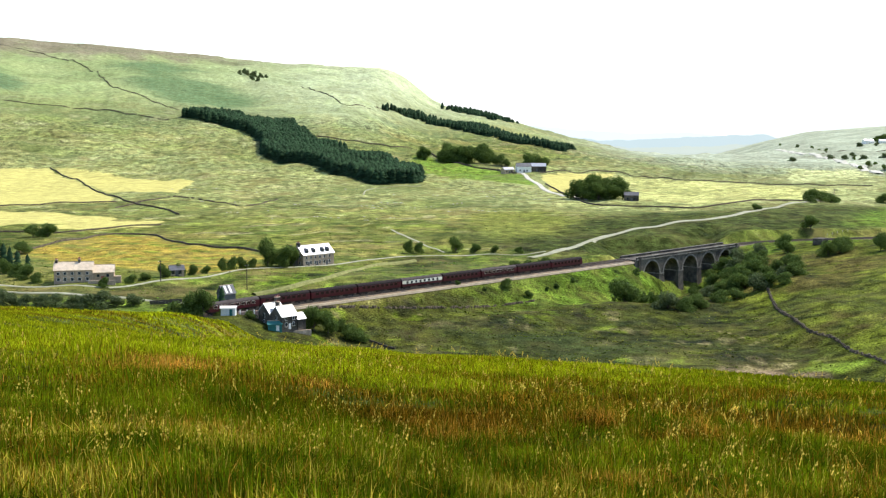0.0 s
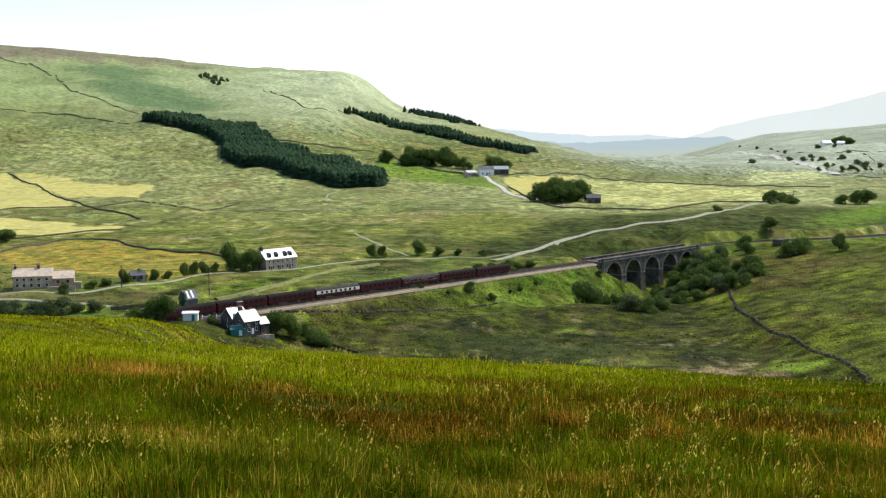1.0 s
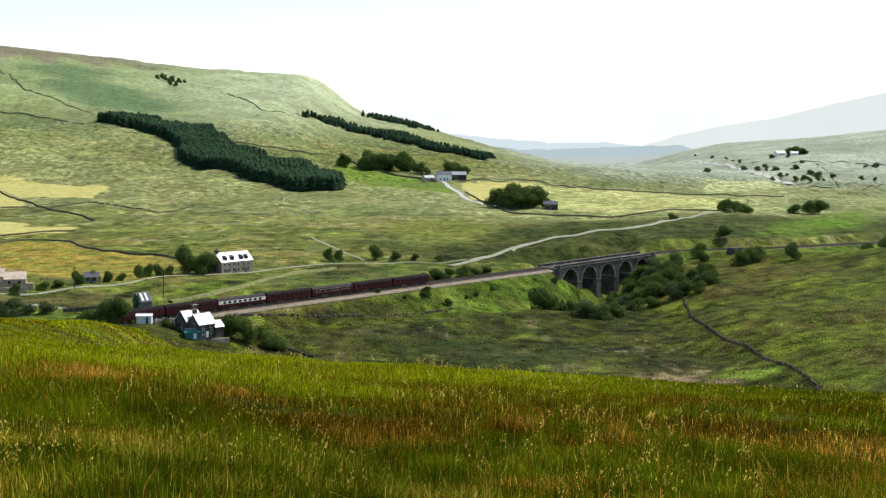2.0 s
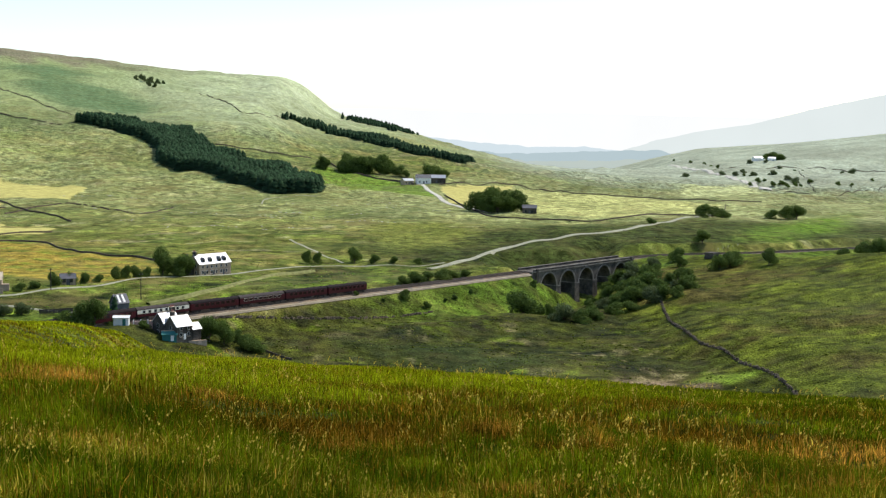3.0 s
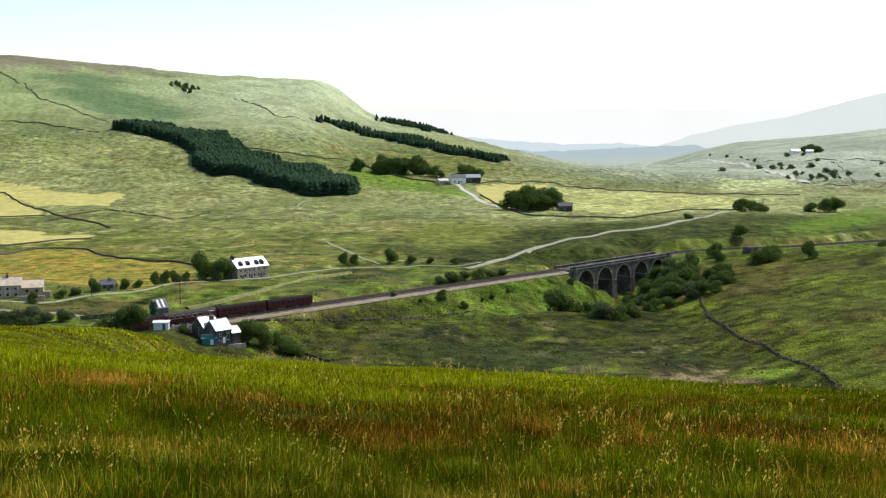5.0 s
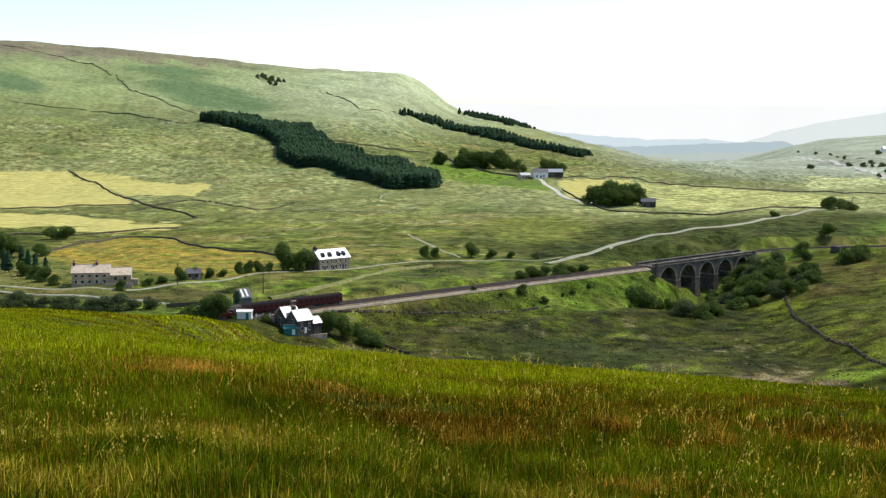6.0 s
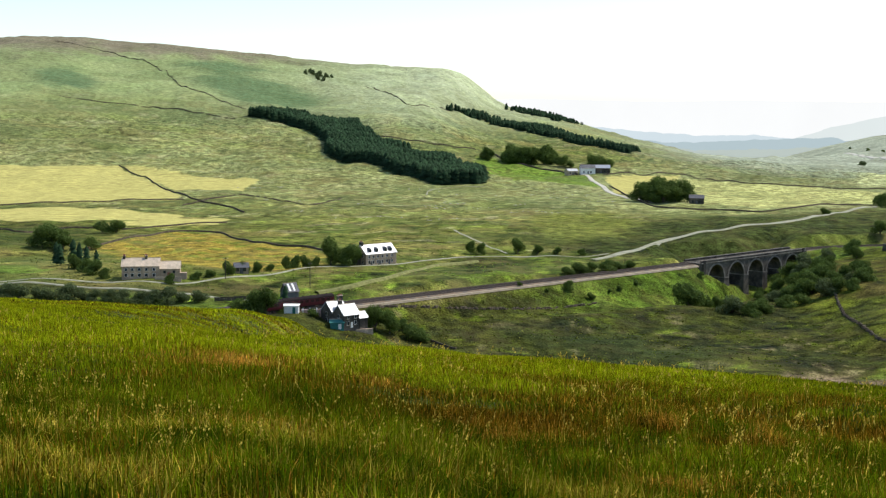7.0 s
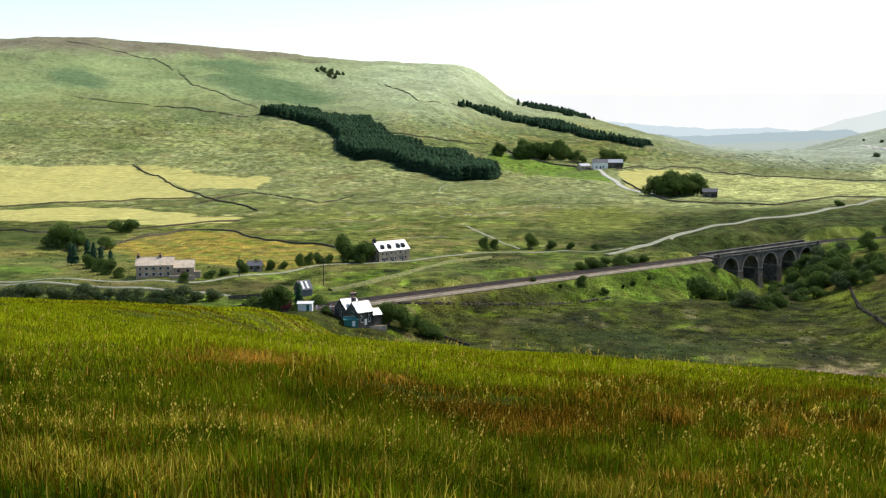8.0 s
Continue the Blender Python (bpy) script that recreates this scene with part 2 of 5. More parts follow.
def natural(x, y, s, side):
    left = sstep(60, -500, x)                       # 0 on the right, 1 far to the left
    # moor and meadow beyond the line
    plain = 1.0 + 1.2 * swell(x, y, 170, 5) + 0.35 * swell(x, y, 37, 6) + 5 * sstep(650, 1300, y)
    plain = plain + 5.0 * bell(x, y, 190, 700, 120, 90) + 2.0 * bell(x, y, 60, 640, 90, 40)
    plain = plain + sstep(560, 1000, y) * 12 * sstep(520, -200, x)
    # the long fell on the left, ending in a blunt nose
    up = (y - 0.30 * x - 880) / 1000.0
    nose = 0.42 * sstep(-60, -165, x) + 0.58 * sstep(340, -110, x)
    fell = (170 - 36 * sstep(-760, -160, x)) * sstep(0.0, 1.25, up) * nose - 10 * sstep(1.25, 2.5, up)
    fell = fell + (1.6 * swell(x, y, 75, 15) + 0.7 * swell(x, y, 28, 16)) * sstep(0.02, 0.15, up) * sstep(1.3, 1.0, up)
    fell = fell + 3 * swell(x, y, 330, 9) * sstep(0.1, 0.6, up) * sstep(1.3, 0.9, up)
    # the fell on the far right
    right = 330 * np.clip(x / np.clip(y, 1, None) - 0.165, 0, 0.7) * sstep(1300, 3300, y)
    far_drop = -18 * sstep(1300, 3000, y) * bell(x, 0 * y, 420, 0, 600, 1) - 75 * sstep(2150, 3000, y) * sstep(0.29, 0.15, x / np.clip(y, 1, None)) * sstep(-0.02, 0.03, x / np.clip(y, 1, None))
    z = plain + fell + right + far_drop
    # wet field on this side of the line
    field = -6.0 - 0.085 * np.clip(side, 0, 70) + 0.6 * swell(x, y, 45, 11)
    field = field + 5.2 * sstep(-25, -75, x) + 2.0 * sstep(-62, -74, x)
    # spur on the right
    spur = -5.5 + 0.072 * (x - 92) + 0.0007 * np.clip(x - 92, 0, 400) ** 2 + 0.6 * swell(x, y, 60, 13)
    spur = np.minimum(spur, 48 + 0.02 * x)
    near = smax(field, spur - 14 * sstep(130, 60, x), 3.0)
    low = -1.6 + 0.10 * np.clip(side - 22, 0, None)
    near = np.where(s > VIA_B, np.minimum(near, low + 30 * sstep(VIA_B + 25, VIA_B, s)), near)
    z = np.where(side > 0, near * sstep(-4, 12, side) + z * (1 - sstep(-4, 12, side)), z)
    # the beck's ravine under the viaduct
    near_beck = np.full(x.shape, 1e9)
    deep = np.zeros(x.shape)
    for (ax, ay, da), (bx, by, db) in zip(BECK[:-1], BECK[1:]):
        t = np.clip(((x - ax) * (bx - ax) + (y - ay) * (by - ay)) / ((bx - ax) ** 2 + (by - ay) ** 2), 0, 1)
        d = np.hypot(x - ax - t * (bx - ax), y - ay - t * (by - ay))
        m = d < near_beck
        near_beck, deep = np.where(m, d, near_beck), np.where(m, da + (db - da) * t, deep)
    z = z - deep * np.exp(-(near_beck / (6 + 0.42 * deep)) ** 2)
    # the hollow that the arches stand in
    bed = np.interp(s, [40, 55, 62, 68, 76, 91, 100, 110, 120, 130, 140, 152], [30, 0, -5, -8, -11, -12.5, -15, -13.5, -9.5, -6.5, -2.5, 30])
    return np.minimum(z, bed + 0.42 * np.clip(-side - 13, 0, None) + 0.8 * np.clip(side - 5, 0, None))


def ground(x, y):
    x, y = np.asarray(x, float), np.asarray(y, float)
    s, side = off_track(x, y)
    z = natural(x, y, s, side)
    # embankments and cuttings
    a = np.abs(side)
    round_end = 0.9 * np.clip(a - 4.6, 0, 22)
    gap = sstep(VIA_A - 3, VIA_A + 27, s + round_end) * sstep(VIA_B + 4, VIA_B - 24, s - round_end)
    bank = -0.75 - np.clip(a - 4.6, 0, None) / 1.7 - 40 * gap
    cut = -0.75 + np.clip(a - 4.6, 0, None) / 1.3
    z = np.minimum(np.maximum(z, bank), cut)
    return smax(z, own_hill(x, y), 4.0)


def gz(x, y):
    return float(ground(np.array([x]), np.array([y]))[0])


# ---- geometry helpers ----
class Geo:
    """Vertices and faces of one mesh, in pieces."""
    def __init__(self):
        self.v, self.f = [], []

    def add(self, verts, faces):
        o = len(self.v)
        self.v += [tuple(map(float, p)) for p in verts]
        self.f += [tuple(o + i for i in q) for q in faces]
        return self

    def box(self, cx, cy, z0, sx, sy, sz, turn=0.0, taper=1.0):
        c, s = math.cos(turn), math.sin(turn)
        vs = []
        for k, w in ((0, 1.0), (1, taper)):
            for a, b in ((-1, -1), (1, -1), (1, 1), (-1, 1)):
                u, v = a * sx / 2 * w, b * sy / 2 * w
                vs.append((cx + u * c - v * s, cy + u * s + v * c, z0 + k * sz))
        return self.add(vs, [(3, 2, 1, 0), (4, 5, 6, 7), (0, 1, 5, 4), (1, 2, 6, 5), (2, 3, 7, 6), (3, 0, 4, 7)])

    def tube(self, a, b, ra, rb, n=7):
        a, b = Vector(a), Vector(b)
        z = (b - a).normalized()
        x = z.orthogonal().normalized()
        y = z.cross(x)
        vs = []
        for p, r in ((a, ra), (b, rb)):
            vs += [p + (x * math.cos(2 * math.pi * i / n) + y * math.sin(2 * math.pi * i / n)) * r for i in range(n)]
        return self.add(vs, [(i, (i + 1) % n, n + (i + 1) % n, n + i) for i in range(n)] + [tuple(range(n - 1, -1, -1)), tuple(range(n, 2 * n))])

    def prism(self, outline, y0, y1):
        """An outline in x and z, pushed along y."""
        n = len(outline)
        vs = [(x, y0, z) for x, z in outline] + [(x, y1, z) for x, z in outline]
        return self.add(vs, [tuple(range(n)), tuple(range(2 * n - 1, n - 1, -1))] + [(i, n + i, n + (i + 1) % n, (i + 1) % n) for i in range(n)])

    def slab(self, p, q, r, s, thick):
        """A plate with the four corners p q r s on top, given thickness downwards along its normal."""
        p, q, r, s = map(Vector, (p, q, r, s))
        nrm = (q - p).cross(s - p).normalized()
        if nrm.z < 0:
            nrm = -nrm
        lo = [v - nrm * thick for v in (p, q, r, s)]
        return self.add([p, q, r, s] + lo, [(0, 1, 2, 3), (7, 6, 5, 4), (0, 4, 5, 1), (1, 5, 6, 2), (2, 6, 7, 3), (3, 7, 4, 0)])

    def mesh(self, name, mat):
        me = bpy.data.meshes.new(name)
        me.from_pydata(self.v, [], self.f)
        bm = bmesh.new()
        bm.from_mesh(me)
        bmesh.ops.recalc_face_normals(bm, faces=bm.faces)
        bm.to_mesh(me)
        bm.free()
        me.materials.append(mat)
        return me


def part(name, geo, mat, parent, label=""):
    ob = new(name, geo.mesh(name, mat) if isinstance(geo, Geo) else geo)
    ob.parent = parent
    return tagged(ob, label) if label else ob


def thing(name, at, turn=0.0, label="", category="", group="", kind=""):
    ob = new(name)
    ob.empty_display_size = 0.3
    ob.matrix_world = pose(*at, 0, 0, turn)
    return tagged(ob, label, category, group, kind)


def bulk_mesh(name, verts, faces, mat, colours=None, smooth=False):
    """A mesh from numpy arrays: verts (n, 3), faces (m, 3 or 4)."""
    me = bpy.data.meshes.new(name)
    k = faces.shape[1]
    me.vertices.add(len(verts))
    me.vertices.foreach_set("co", np.ascontiguousarray(verts, dtype=np.float32).ravel())
    me.loops.add(faces.size)
    me.loops.foreach_set("vertex_index", np.ascontiguousarray(faces, dtype=np.int32).ravel())
    me.polygons.add(len(faces))
    me.polygons.foreach_set("loop_start", np.arange(0, faces.size, k, dtype=np.int32))
    if colours is not None:
        lay = me.color_attributes.new("cover", "FLOAT_COLOR", "POINT")
        rgba = (colours if colours.shape[1] == 4 else np.concatenate([colours, np.ones((len(colours), 1))], 1)).astype(np.float32)
        lay.data.foreach_set("color", rgba.ravel())
    me.update(calc_edges=True)
    if smooth:
        me.polygons.foreach_set("use_smooth", np.ones(len(faces), bool))
    me.materials.append(mat)
    return me


# ---- what grows where, with haze and cloud shade in some tints ----
HAY, ORANGE, LUSH, DARK_GREEN = (0.47, 0.425, 0.135), (0.28, 0.21, 0.035), (0.14, 0.22, 0.03), (0.10, 0.165, 0.075)
FIELDS = [
    (HAY, 4, [(-600, 925), (-347, 935), (-261, 807), (-235, 745), (-290, 725), (-500, 690)]),
    (HAY, 4, [(-346, 938), (-298, 923), (-220, 893), (-211, 808), (-258, 806)]),
    (HAY, 4, [(-480, 668), (-272, 696), (-215, 682), (-209, 646), (-263, 632), (-480, 628)]),
    (HAY, 3, [(-210, 660), (-179, 657), (-180, 626), (-239, 612), (-246, 621)]),
    (ORANGE, 4, [(-204, 508), (-198, 549), (-191, 589), (-167, 588), (-131, 528), (-97, 503), (-86, 447), (-107, 430), (-142, 438), (-175, 478)]),
    (LUSH, 2, [(-270, 437), (-191, 434), (-180, 410), (-250, 414)]),
    (HAY, 4, [(52, 1022), (122, 1067), (107, 974), (64, 848), (52, 858)]),
    ((0.43, 0.43, 0.155), 5, [(123, 1052), (169, 1035), (231, 1017), (279, 947), (232, 821), (143, 758), (94, 821)]),
    (LUSH, 4, [(-63, 1146), (28, 1030), (46, 889), (-20, 930), (-65, 1005)]),
    # darker green patch with soft edges on the fellside
    (DARK_GREEN, 26, [(-500, 1560), (-455, 1670), (-385, 1610), (-395, 1540), (-325, 1510), (-265, 1420), (-285, 1335), (-344, 1330), (-400, 1385), (-440, 1440), (-425, 1500)]),
    ((0.10, 0.17, 0.018), 14, [(246, 727), (348, 886), (379, 918), (292, 723), (228, 645), (200, 637)]),
    ((0.20, 0.145, 0.085), 5, [(70, 336), (86, 331), (95, 318), (92, 313), (78, 321), (66, 326)]),
    ((0.030, 0.040, 0.012), 9, [(-11, 371), (7, 355), (32, 346), (60, 357), (44, 379), (7, 378)]),
    ((0.16, 0.175, 0.035), 14, [(-1, 690), (32, 714), (54, 667), (39, 597), (10, 575), (-8, 640)]),
    ((0.13, 0.19, 0.02), 2.5, [(92, 327), (100, 331), (107, 321), (100, 313)]),
    (DARK_GREEN, 20, [(-625, 1396), (-612, 1468), (-539, 1394), (-534, 1345), (-569, 1314)]),
    ((0.03, 0.05, 0.045), 30, [(170, 2350), (330, 2900), (560, 2900), (470, 2150), (300, 2080)]),
    ((0.42, 0.44, 0.20), 8, [(320, 1236), (438, 1376), (375, 1124), (272, 1031)]),
    # a cloud's shadow on the left-hand fields, painted as a dark tint
    ((0.045, 0.062, 0.014), 8, [(-330, 628), (-270, 622), (-222, 582), (-204, 512), (-260, 500), (-330, 520)]),
    ((0.050, 0.054, 0.016), 6, [(-260, 388), (-192, 386), (-133, 388), (-108, 402), (-90, 392), (-98, 374), (-185, 370), (-260, 372)]),
    ((0.026, 0.036, 0.009), 5, [(-37, 506), (-20, 516), (0, 500), (-14, 471), (-27, 436), (-37, 455)]),
]


def inside(x, y, poly):
    """Signed distance to a polygon's edge: plus inside."""
    d, odd = np.full(x.shape, 1e9), np.zeros(x.shape, bool)
    for (ax, ay), (bx, by) in zip(poly, poly[1:] + poly[:1]):
        ex, ey = bx - ax, by - ay
        t = np.clip(((x - ax) * ex + (y - ay) * ey) / (ex * ex + ey * ey), 0, 1)
        d = np.minimum(d, np.hypot(x - ax - t * ex, y - ay - t * ey))
        if ey:
            odd ^= ((ay > y) != (by > y)) & (x < ex * (y - ay) / ey + ax)
    return np.where(odd, d, -d)


def blend(col, tint, w):
    return col + (np.array(tint) - col) * w[:, None]


def land_colours(x, y, z):
    s, side = off_track(x, y)
    a, b, c = swell(x, y, 60, 21), swell(x, y, 190, 22), swell(x, y, 23, 23)
    col = np.tile(np.array((0.115, 0.132, 0.026)), (len(x), 1))
    col = blend(col, (0.23, 0.20, 0.055), sstep(-0.2, 1.1, a + 0.5 * c) * 0.85)          # bleached moor grass
    col = blend(col, (0.055, 0.085, 0.014), sstep(0.0, 1.2, b - 0.6 * c) * 0.85)
    col = blend(col, (0.16, 0.20, 0.03), sstep(0.3, 1.3, swell(x, y, 95, 27) + 0.4 * c) * (y > 540) * 0.8)
    col = blend(col, (0.30, 0.275, 0.14), sstep(0.9, 1.5, swell(x, 3 * y, 70, 28) + 0.5 * c) * (y > 540) * 0.7)
    # fell: paler and greyer, with distance haze mixed into the tint
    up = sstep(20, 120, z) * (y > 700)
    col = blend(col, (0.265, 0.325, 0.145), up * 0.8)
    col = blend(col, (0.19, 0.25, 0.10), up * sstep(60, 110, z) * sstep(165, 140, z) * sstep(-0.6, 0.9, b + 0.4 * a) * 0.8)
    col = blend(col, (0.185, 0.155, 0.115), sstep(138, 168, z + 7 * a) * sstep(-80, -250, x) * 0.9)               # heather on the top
    col = blend(col, (0.40, 0.44, 0.275), up * sstep(-480, -80, x) * (0.65 + 0.3 * sstep(0.8, -0.6, c + a)))      # nose paled further to stand in for the haze over it
    # far moor across the valley, its pale grass greyed to carry haze
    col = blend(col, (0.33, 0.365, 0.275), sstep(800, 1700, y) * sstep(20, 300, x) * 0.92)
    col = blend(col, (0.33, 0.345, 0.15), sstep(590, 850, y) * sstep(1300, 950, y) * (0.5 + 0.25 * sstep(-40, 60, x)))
    # wet rushy field before the line, its tint lowered to carry cloud shade
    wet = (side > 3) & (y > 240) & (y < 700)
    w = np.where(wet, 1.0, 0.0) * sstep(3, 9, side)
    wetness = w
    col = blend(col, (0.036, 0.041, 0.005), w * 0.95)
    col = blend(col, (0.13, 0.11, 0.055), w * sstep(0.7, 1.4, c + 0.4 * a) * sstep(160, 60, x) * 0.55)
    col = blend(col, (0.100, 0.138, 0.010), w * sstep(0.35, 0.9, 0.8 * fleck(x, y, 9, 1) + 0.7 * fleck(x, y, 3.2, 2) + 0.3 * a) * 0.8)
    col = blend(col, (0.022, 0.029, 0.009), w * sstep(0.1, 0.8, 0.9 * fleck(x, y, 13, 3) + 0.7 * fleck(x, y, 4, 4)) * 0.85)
    col = blend(col, (0.19, 0.16, 0.075), w * sstep(0.55, 0.9, 0.6 * fleck(x, y, 2.6, 5) + 0.6 * fleck(x, y, 17, 6)) * sstep(170, 60, x) * 0.8)
    # greener spur and ravine sides
    sp = w * sstep(88, 112, x)
    e = 1.3 * fleck(x, y, 7, 7)
    col = blend(col, (0.066, 0.080, 0.009), sp * 0.9)
    col = blend(col, (0.122, 0.145, 0.014), sp * sstep(0.2, 0.9, 0.5 * a + 0.5 * fleck(x, y, 15, 18) + 0.5 * e) * 0.7)
    col = blend(col, (0.075, 0.055, 0.018), sp * sstep(0.2, 1.0, fleck(x, y, 26, 8) + 0.5 * fleck(x, y, 6, 9)) * 0.7)
    # fresh grass on the railway banks, rushes behind
    bank = sstep(24, 16, np.abs(side - 9)) * sstep(-75, -5, s) * (np.abs(side) > 4)
    col = blend(col, (0.085, 0.140, 0.015), np.clip(bank * (side > 0), 0, 1) * (0.8 + 0.2 * np.clip(c, -1, 1)))
    col = blend(col, (0.16, 0.165, 0.03), np.clip(bank, 0, 1) * sstep(0.3, 0.8, 0.7 * fleck(x, y, 8, 10) + 0.5 * fleck(x, y, 2.5, 11)) * 0.45)
    back = sstep(-4, -8, side) * sstep(-75, -45, side) * sstep(30, -10, s) * sstep(-230, -150, s)
    e = fleck(x, y, 5, 12)
    col = blend(col, (0.155, 0.235, 0.020), back * sstep(-0.4, 0.5, 0.5 * c + 0.9 * e) * 0.9)
    col = blend(col, (0.024, 0.038, 0.008), back * sstep(-0.1, 0.6, 0.5 * a + 0.9 * fleck(x, y, 6, 19)) * 0.88)
    # dark moor behind the viaduct, deepened further by painted cloud shade
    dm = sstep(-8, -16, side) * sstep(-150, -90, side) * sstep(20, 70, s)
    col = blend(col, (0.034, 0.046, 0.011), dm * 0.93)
    # fine unevenness of the sward
    uneven = 0.42 * fleck(x, y, 4.3, 13) + 0.30 * fleck(x, y, 12, 14) + 0.22 * fleck(x, y, 1.9, 15)
    col = col * (1 + np.clip(uneven, -0.7, 0.8) * sstep(230, 260, y) * (1 - 0.75 * sstep(620, 1000, y)))[:, None]
    col = col * (1 + (0.22 * fleck(x, y, 85, 16) + 0.13 * fleck(x, y, 24, 17)) * sstep(600, 1000, y))[:, None]
    wild = 1 - 0.85 * np.maximum(sstep(25, 70, z) * (y > 700), sstep(1000, 1500, y))     # smoother turf on the fells
    wild = wild * (1 - 0.68 * wetness) * (1 - 0.65 * dm)
    for tint, soft, poly in FIELDS:
        crisp = tint is HAY
        d = inside(x + (1 if crisp else 3) * c, y + (1 if crisp else 3) * a, poly)
        w = sstep(-1.2, 1.2, d) if crisp else sstep(-soft, soft, d)
        col = blend(col, tint, w)
        if crisp:
            wild = wild * (1 - w)
    gold = sstep(-3, 6, inside(x, y, FIELDS[4][2]))
    col = blend(col, (0.17, 0.21, 0.025), gold * sstep(0.1, 0.9, swell(x, 1.6 * y, 26, 32) + 0.4 * c) * 0.85)
    col = blend(col, (0.36, 0.24, 0.05), gold * sstep(0.3, 1.0, swell(x, 2 * y, 17, 33)) * 0.7)
    # the near hillside: green, rusty and straw-coloured patches
    near = sstep(0, 6, own_hill(x, y) - natural(x, y, s, side)) * (y < 330)
    far_tier = sstep(70, 110, y)
    wild = wild * (1 - 0.72 * near)
    col = blend(col, (0.045, 0.058, 0.006), near * (1 - far_tier))
    col = blend(col, (0.12, 0.13, 0.010), near * far_tier)
    col = blend(col, (0.17, 0.115, 0.02), near * far_tier * sstep(0.1, 0.9, swell(x, 3 * y, 22, 31)) * 0.7)
    return np.concatenate([np.clip(col, 0.01, 0.9), wild[:, None]], 1)


def build_ground():
    ring = np.concatenate([[0.0], np.geomspace(0.8, 100, 110)[:-1], np.arange(100, 240, 3.0), np.arange(240, 960, 1.8), np.geomspace(960, 4850, 260)])
    ang = np.concatenate([np.arange(-180, -31, 3.0), np.arange(-30, 30, 0.1), np.arange(30, 180, 3.0)])
    r, a = np.meshgrid(ring, np.radians(ang), indexing="ij")
    x, y = (r * np.sin(a)).ravel(), (r * np.cos(a)).ravel()
    z = ground(x, y)
    nr, na = r.shape
    i = np.arange(nr * na).reshape(nr, na)
    j = np.roll(i, -1, axis=1)
    faces = np.stack([i[:-1], j[:-1], j[1:], i[1:]], -1).reshape(-1, 4)[:, ::-1]
    verts = np.stack([x, y, z], 1)
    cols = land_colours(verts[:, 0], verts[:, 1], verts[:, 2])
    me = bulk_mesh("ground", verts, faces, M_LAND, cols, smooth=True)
    return tagged(new("ground", me), "rolling moorland with rough grass, hay meadows and a wooded fell", "moorland", kind="structure")


build_ground()


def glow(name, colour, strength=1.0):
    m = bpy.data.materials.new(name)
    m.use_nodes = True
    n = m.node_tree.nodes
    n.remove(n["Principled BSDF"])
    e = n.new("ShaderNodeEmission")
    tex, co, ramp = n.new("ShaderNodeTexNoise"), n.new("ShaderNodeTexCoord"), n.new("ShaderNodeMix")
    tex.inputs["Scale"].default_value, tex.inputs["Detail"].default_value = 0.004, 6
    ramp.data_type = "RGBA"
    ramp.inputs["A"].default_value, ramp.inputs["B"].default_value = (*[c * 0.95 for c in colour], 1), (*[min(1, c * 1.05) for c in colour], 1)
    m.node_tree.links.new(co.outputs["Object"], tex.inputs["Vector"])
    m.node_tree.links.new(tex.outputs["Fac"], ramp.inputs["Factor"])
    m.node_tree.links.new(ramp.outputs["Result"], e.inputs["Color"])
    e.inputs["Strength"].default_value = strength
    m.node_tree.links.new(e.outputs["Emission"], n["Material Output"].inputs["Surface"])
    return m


def far_ridge(name, radius, bearings, heights, rough, colour, label):
    """Sheets on the horizon for hills kilometres off, glowing in a haze-tinted colour."""
    b = np.linspace(bearings[0], bearings[-1], 220)
    h = np.interp(b, bearings, heights) + rough * (swell(b * 60, b * 0, 60, 91) * 0.5 + swell(b * 60, b * 0, 17, 92) * 0.25)
    x, y = radius * np.sin(np.radians(b)), radius * np.cos(np.radians(b))
    low, top = np.stack([x, y, np.full(len(b), -150.0)], 1), np.stack([x * 1.02, y * 1.02, h], 1)
    v = np.concatenate([low, top])
    i = np.arange(len(b) - 1)
    f = np.stack([i, i + 1, i + 1 + len(b), i + len(b)], 1)
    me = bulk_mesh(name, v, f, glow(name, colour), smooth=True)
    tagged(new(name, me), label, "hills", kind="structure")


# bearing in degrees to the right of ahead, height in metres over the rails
# the first sheet is added haze: near-white, it covers the low sky
far_ridge("backdrop_faint", 4760, [-40, -8, 0, 3, 6, 9, 13, 40], [150, 158, 165, 160, 158, 165, 160, 150], 2, (0.675, 0.685, 0.69), "near-white glowing sheet of haze over the low sky")
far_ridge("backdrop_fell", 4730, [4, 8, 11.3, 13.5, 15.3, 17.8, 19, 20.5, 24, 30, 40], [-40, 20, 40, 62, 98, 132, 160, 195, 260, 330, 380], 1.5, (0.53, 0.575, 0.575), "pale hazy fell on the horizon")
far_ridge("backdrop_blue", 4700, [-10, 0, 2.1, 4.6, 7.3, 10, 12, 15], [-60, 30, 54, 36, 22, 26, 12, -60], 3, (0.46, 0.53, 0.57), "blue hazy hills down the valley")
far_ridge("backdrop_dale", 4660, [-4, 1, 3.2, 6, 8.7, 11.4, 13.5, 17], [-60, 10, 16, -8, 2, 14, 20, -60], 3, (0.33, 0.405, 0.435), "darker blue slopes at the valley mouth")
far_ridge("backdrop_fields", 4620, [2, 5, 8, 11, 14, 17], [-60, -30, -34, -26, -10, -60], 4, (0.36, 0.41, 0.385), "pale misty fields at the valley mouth")


